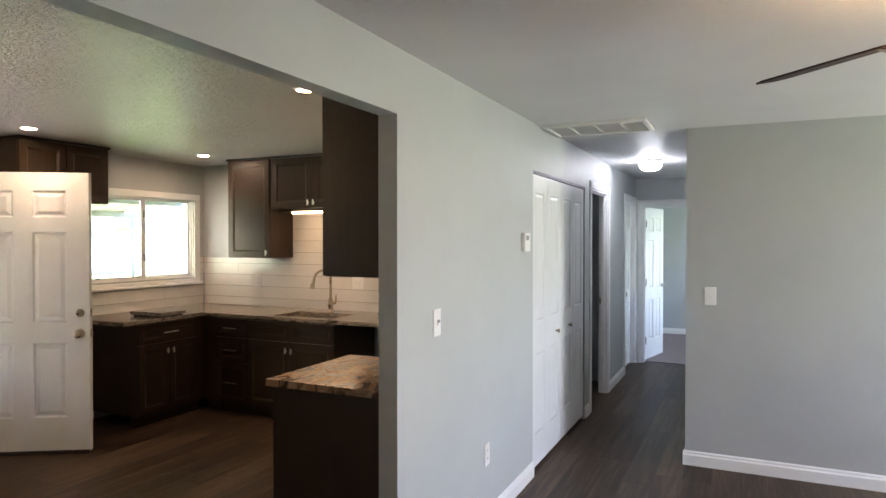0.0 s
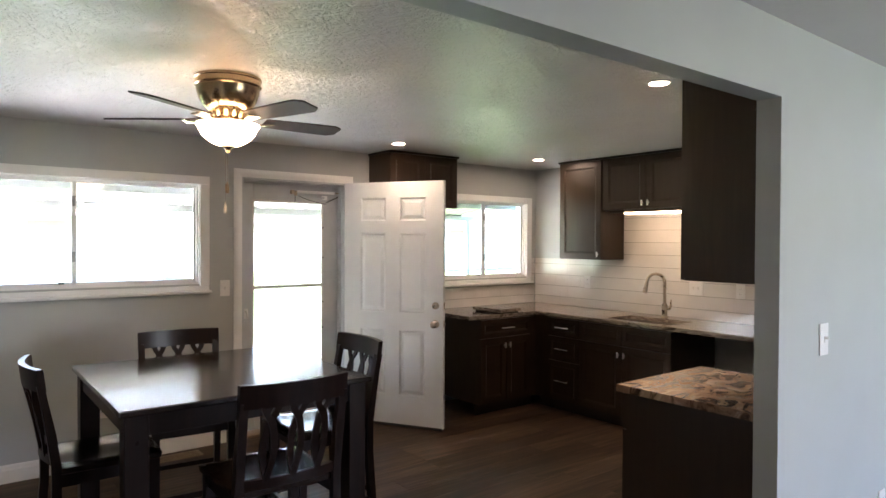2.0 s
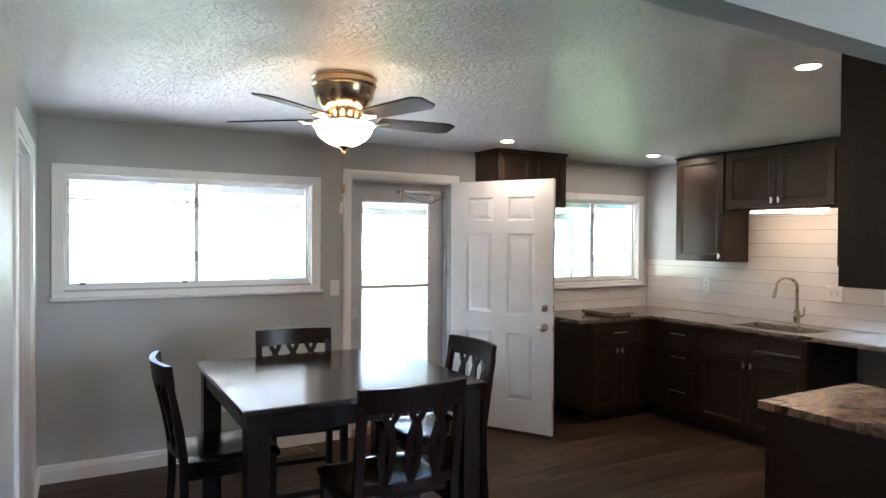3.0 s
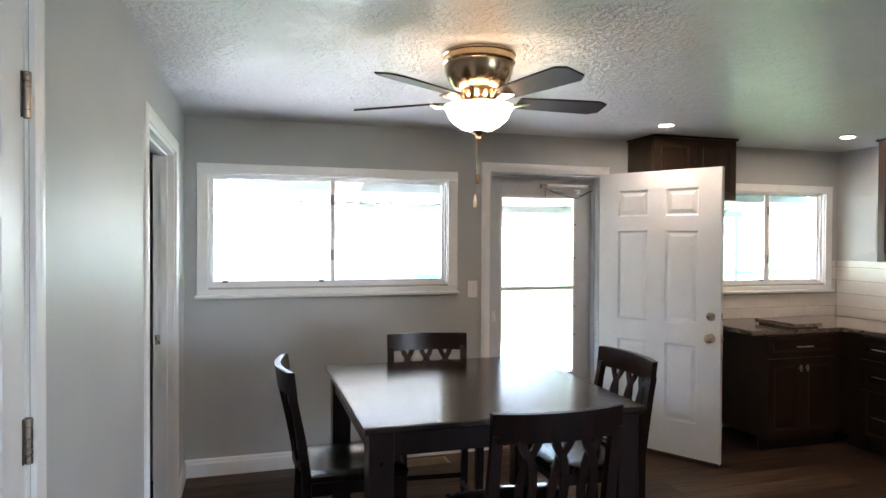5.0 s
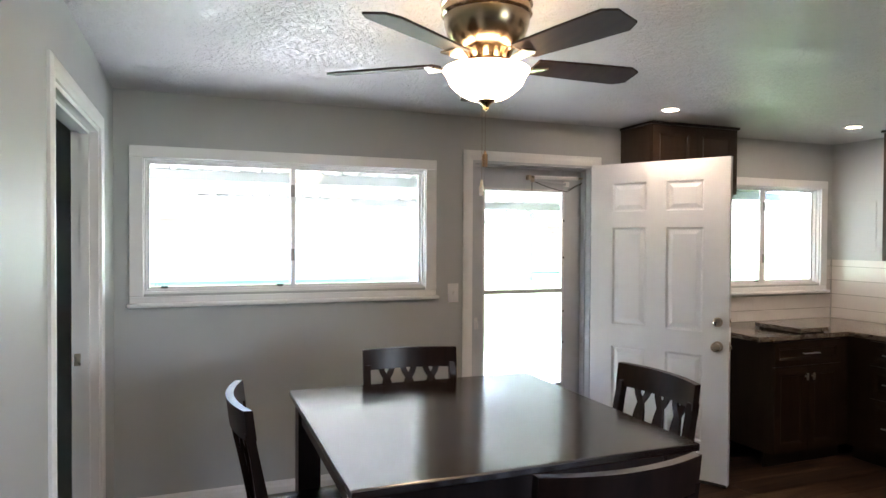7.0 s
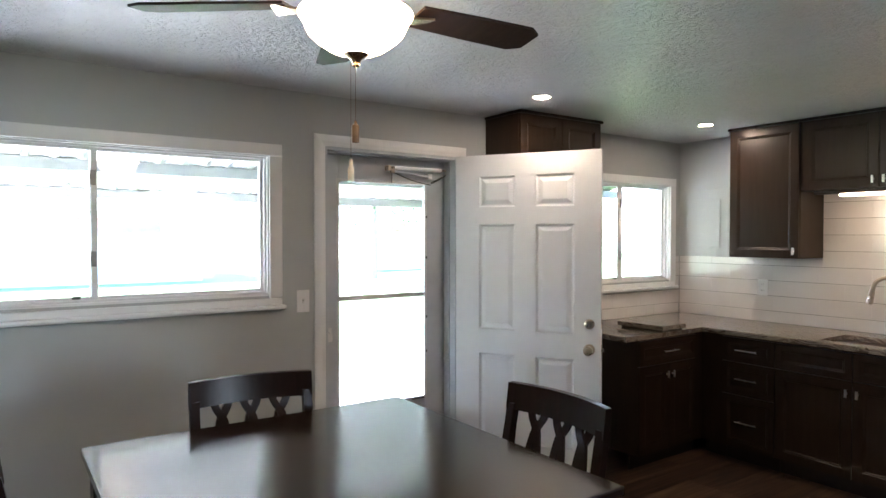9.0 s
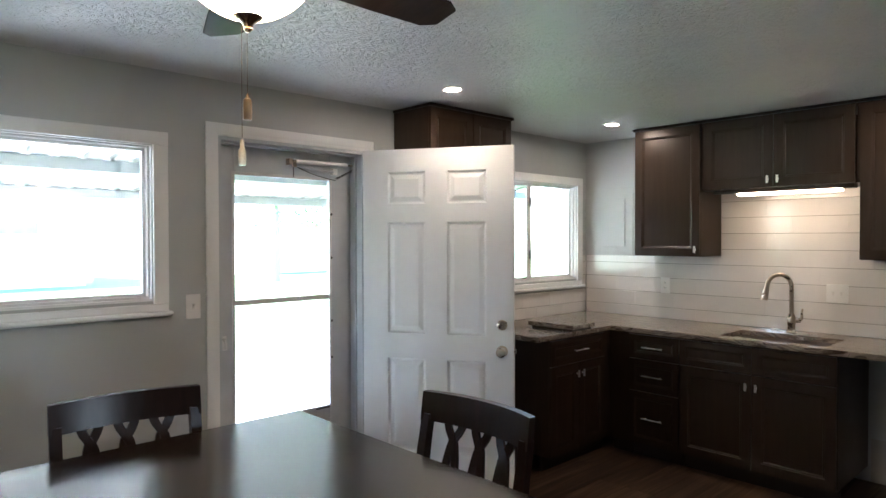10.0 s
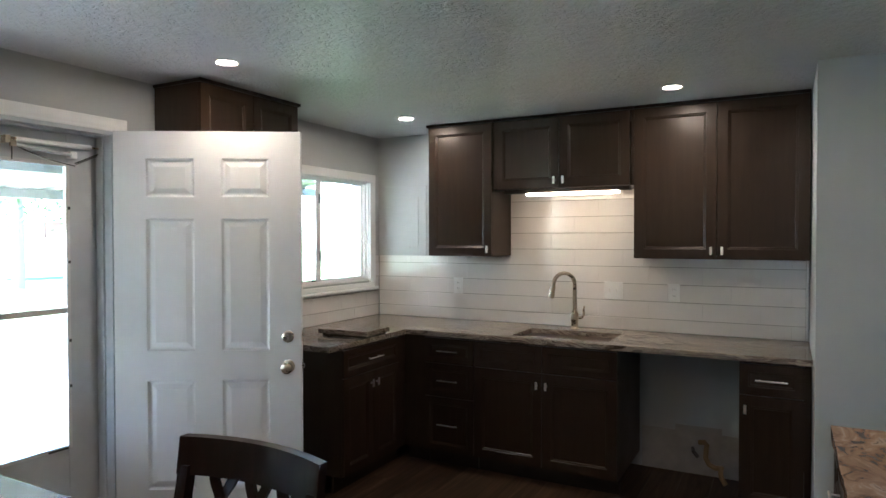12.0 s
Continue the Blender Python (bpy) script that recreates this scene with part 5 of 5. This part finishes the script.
def far_house(x, y, w, d, label):
    ob = thing("house", label, "house", (x, y, -0.2))
    zg, ze = -0.2, 2.5
    part("wall", B((x - d, y - w / 2, zg), (x, y + w / 2, ze)), M_SIDING, ob, smooth=False)
    bm = bmesh.new()
    pr = [(x + 0.5, ze - 0.05), (x - d / 2, ze + 1.7), (x - d - 0.5, ze - 0.05)]
    r0 = [bm.verts.new((a_, y - w / 2 - 0.4, b_)) for a_, b_ in pr]
    r1 = [bm.verts.new((a_, y + w / 2 + 0.4, b_)) for a_, b_ in pr]
    for k in range(3):
        j = (k + 1) % 3
        bm.faces.new((r0[k], r0[j], r1[j], r1[k]))
    bm.faces.new(r0)
    bm.faces.new(r1[::-1])
    part("roof", bm, M_ROOF, ob, "grey shingle roof", smooth=False)
    for yy in (-w * 0.24, w * 0.02, w * 0.25):
        part("brick_pier", B((x, y + yy - 0.7, 1.55), (x + 0.08, y + yy + 0.7, 2.25)), M_BRICK, ob, "red brick panel", smooth=False)
    for yy in (-w * 0.36, -w * 0.12, w * 0.14, w * 0.36):
        wd = part("window", boxes(((x + 0.001, y + yy - 0.8, 1.62), (x + 0.06, y + yy - 0.72, 2.2)), ((x + 0.001, y + yy + 0.72, 1.62), (x + 0.06, y + yy + 0.8, 2.2)), ((x + 0.001, y + yy - 0.72, 2.13), (x + 0.06, y + yy + 0.72, 2.2)), ((x + 0.001, y + yy - 0.72, 1.62), (x + 0.06, y + yy + 0.72, 1.69))), M_TRIM, ob, smooth=False)
        part("pane", B((x + 0.001, y + yy - 0.72, 1.69), (x + 0.02, y + yy + 0.72, 2.13)), M_DARKGLASS, wd, smooth=False)
    return ob


far_house(-27, 1.5, 16, 8, "white and brick bungalow across the lawn")
far_house(-30, 24, 14, 8, "white and brick bungalow further along")


def tree(x, y, h, r, seed, label):
    rnd = random.Random(seed)
    ob = thing("tree", label, "tree", (x, y, -0.2))
    bm = tube([(x, y, -0.25), (x + 0.05, y, h * 0.25), (x - 0.06, y + 0.08, h * 0.5), (x, y, h * 0.8)], [0.20, 0.15, 0.10, 0.03], 10)
    tips = []
    for k in range(9):
        a_ = k * 2.4 + rnd.random()
        z0_ = h * (0.32 + 0.05 * k)
        L = r * rnd.uniform(0.6, 1.0)
        e_ = Vector((x + L * math.cos(a_), y + L * math.sin(a_), z0_ + L * rnd.uniform(0.3, 0.8)))
        tube([(x, y, z0_), (Vector((x, y, z0_)) + e_) / 2 + Vector((0, 0, 0.12)), e_], [0.06, 0.04, 0.012], 6, bm)
        tips.append(e_)
    part("trunk", bm, M_BARK, ob)
    vs, fs = [], []
    for k in range(2600):
        c0 = tips[rnd.randrange(len(tips))] if k % 5 else Vector((x, y, h * 0.8))
        p = c0 + Vector((rnd.gauss(0, 1), rnd.gauss(0, 1), rnd.gauss(0, 0.7))) * r * 0.26
        u = Vector((rnd.gauss(0, 1), rnd.gauss(0, 1), rnd.gauss(0, 1))).normalized()
        v = u.orthogonal().normalized()
        s = rnd.uniform(0.05, 0.11)
        i = len(vs)
        vs += [p - u * s, p + v * s * 0.5, p + u * s, p - v * s * 0.5]
        fs.append((i, i + 1, i + 2, i + 3))
    me = bpy.data.meshes.new("crown")
    me.from_pydata([tuple(q) for q in (w_ - OFS[ob] for w_ in vs)], [], fs)
    me.materials.append(M_LEAF)
    cr = new("crown", me)
    cr.parent = ob
    cr["kind"] = "stuff"


tree(-24.0, 15.6, 6.4, 2.6, 4, "leafy green garden tree on the lawn")

# ---- tiles and planks ----
PIECES = {}


def piece(name, lo, hi, material, parent, bevel=0.0):
    size = tuple(round(b_ - a_, 4) for a_, b_ in zip(lo, hi))
    key = (name, size)
    if key not in PIECES:
        if bevel:
            bm = bmesh.new()
            sx_, sy_, sz_ = size
            bx, by, bz = bevel
            box(bm, (-sx_ / 2, -sy_ / 2, -sz_ / 2), (sx_ / 2, sy_ / 2, sz_ / 2))
            axis = [bx, by, bz].index(0)
            sgn = -1 if name == "tile" and axis == 1 else 1
            top_face = [f for f in bm.faces if abs(f.normal[axis]) > 0.9 and f.normal[axis] * sgn > 0]
            bmesh.ops.inset_individual(bm, faces=top_face, thickness=max(bevel), depth=0.0)
            for v in top_face[0].verts:
                v.co[axis] += sgn * max(bevel) * 0.6
        else:
            bm = B([-s / 2 for s in size], [s / 2 for s in size])
        PIECES[key] = finish(name, bm, material)
    ob = new(name, PIECES[key])
    ob.parent = parent
    ob.location = [(a_ + b_) / 2 for a_, b_ in zip(lo, hi)]
    return ob


def tile_field(parent, axis, face, out, u0, u1, z0, z1, joint):
    """Running-bond tiles on a wall, courses counted from the counter; out is the way into the room along the other axis."""
    TW, TH, G, FIRST = 0.333, 0.1135, 0.0036, 0.985
    row = 0
    za, zb_ = CZ1, FIRST
    while za < z1 - 0.008:
        lo_z, hi_z = max(za, z0), min(zb_, z1)
        if hi_z - lo_z > 0.012:
            u = joint + (TW / 2 if row % 2 else 0.0)
            u -= TW * math.ceil((u - u0) / TW)
            while u < u1 - 0.01:
                a_, b_ = max(u, u0), min(u + TW, u1)
                if b_ - a_ > 0.012:
                    w0, w1 = sorted((face, face + out * 0.0075))
                    lo = (a_ + 0.0002, w0, lo_z + G / 2) if axis == "x" else (w0, a_ + 0.0002, lo_z + G / 2)
                    hi = (b_ - 0.0002, w1, hi_z - G / 2) if axis == "x" else (w1, b_ - 0.0002, hi_z - G / 2)
                    piece("tile", lo, hi, M_TILE, parent, (0.0009, 0, 0.0009) if axis == "x" else (0, 0.0009, 0.0009))
                u += TW
        za, zb_ = zb_, zb_ + TH
        row += 1


TJ, TZ4 = -0.889, 1.3255
bs = structure("backsplash_kitchen", boxes(((XW + 0.004, YK - 0.003, CZ1), (-0.80, YK, 1.3825)), ((-2.697, YK - 0.003, 1.3825), (-1.752, YK, 1.843))), M_GROUT, "glazed white running-bond tile backsplash", "backsplash")
tile_field(bs, "x", YK - 0.003, -1, XW + 0.012, -0.815, CZ1, TZ4, TJ)
tile_field(bs, "x", YK - 0.003, -1, XW + 0.012, -2.698, TZ4, 1.3825, TJ)
tile_field(bs, "x", YK - 0.003, -1, -2.697, -1.752, TZ4, 1.843, TJ)
tile_field(bs, "x", YK - 0.003, -1, -1.751, -0.815, TZ4, 1.3825, TJ)
part("edge_trim", B((-0.813, YK - 0.012, CZ1), (-0.800, YK - 0.0032, 1.39), 0.002), M_PLASTIC, bs, "white edge strip")
bs2 = structure("backsplash_window", B((XW, 6.14, CZ1), (XW + 0.003, YK - 0.012, 1.096)), M_GROUT, "glazed white tiles under the kitchen window", "backsplash")
tile_field(bs2, "y", XW + 0.003, 1, 6.14, YK - 0.014, CZ1, 1.096, 6.14)
bs3 = structure("backsplash_corner", B((XW, 7.428, 1.098), (XW + 0.003, YK - 0.012, 1.3825)), M_GROUT, "glazed white tiles in the corner beside the window", "backsplash")
tile_field(bs3, "y", XW + 0.003, 1, 7.429, YK - 0.014, 1.099, 1.3825, 6.14)


def planks(x0, x1, y0, y1, seed):
    """Planks along y, joints staggered."""
    rnd = random.Random(seed)
    PW, PL, G = 0.182, 1.22, 0.0006
    x = x0
    while x < x1 - 0.02:
        xe = min(x + PW, x1)
        y = y0 - rnd.choice((0.0, 0.2, 0.41, 0.6, 0.81, 1.0))
        while y < y1 - 0.01:
            a_, b_ = max(y, y0), min(y + PL, y1)
            if b_ - a_ > 0.02:
                piece("plank", (x + G, a_ + G, -0.0079), (xe - G, b_ - G, 0.0), M_PLANK, floor)
            y += PL
        x = xe


planks(XW, PX1, YL - 0.11, YK, 1)
planks(PX1, XH, 1.0, YE + 0.06, 2)
planks(XH, 4.75, 1.0, YR, 3)
structure("floor_rest", boxes(((PX0, -1.0, -0.0079), (4.75, 1.0, -0.0005)), ((-4.0, 0.3, -0.0079), (-1.2, YL - 0.11, -0.0005)), ((-2.2, 8.16, -0.0079), (PX1, YE + 0.06, -0.0005))), M_PLANK, "dark plank floor out of sight of the walk", "floor")
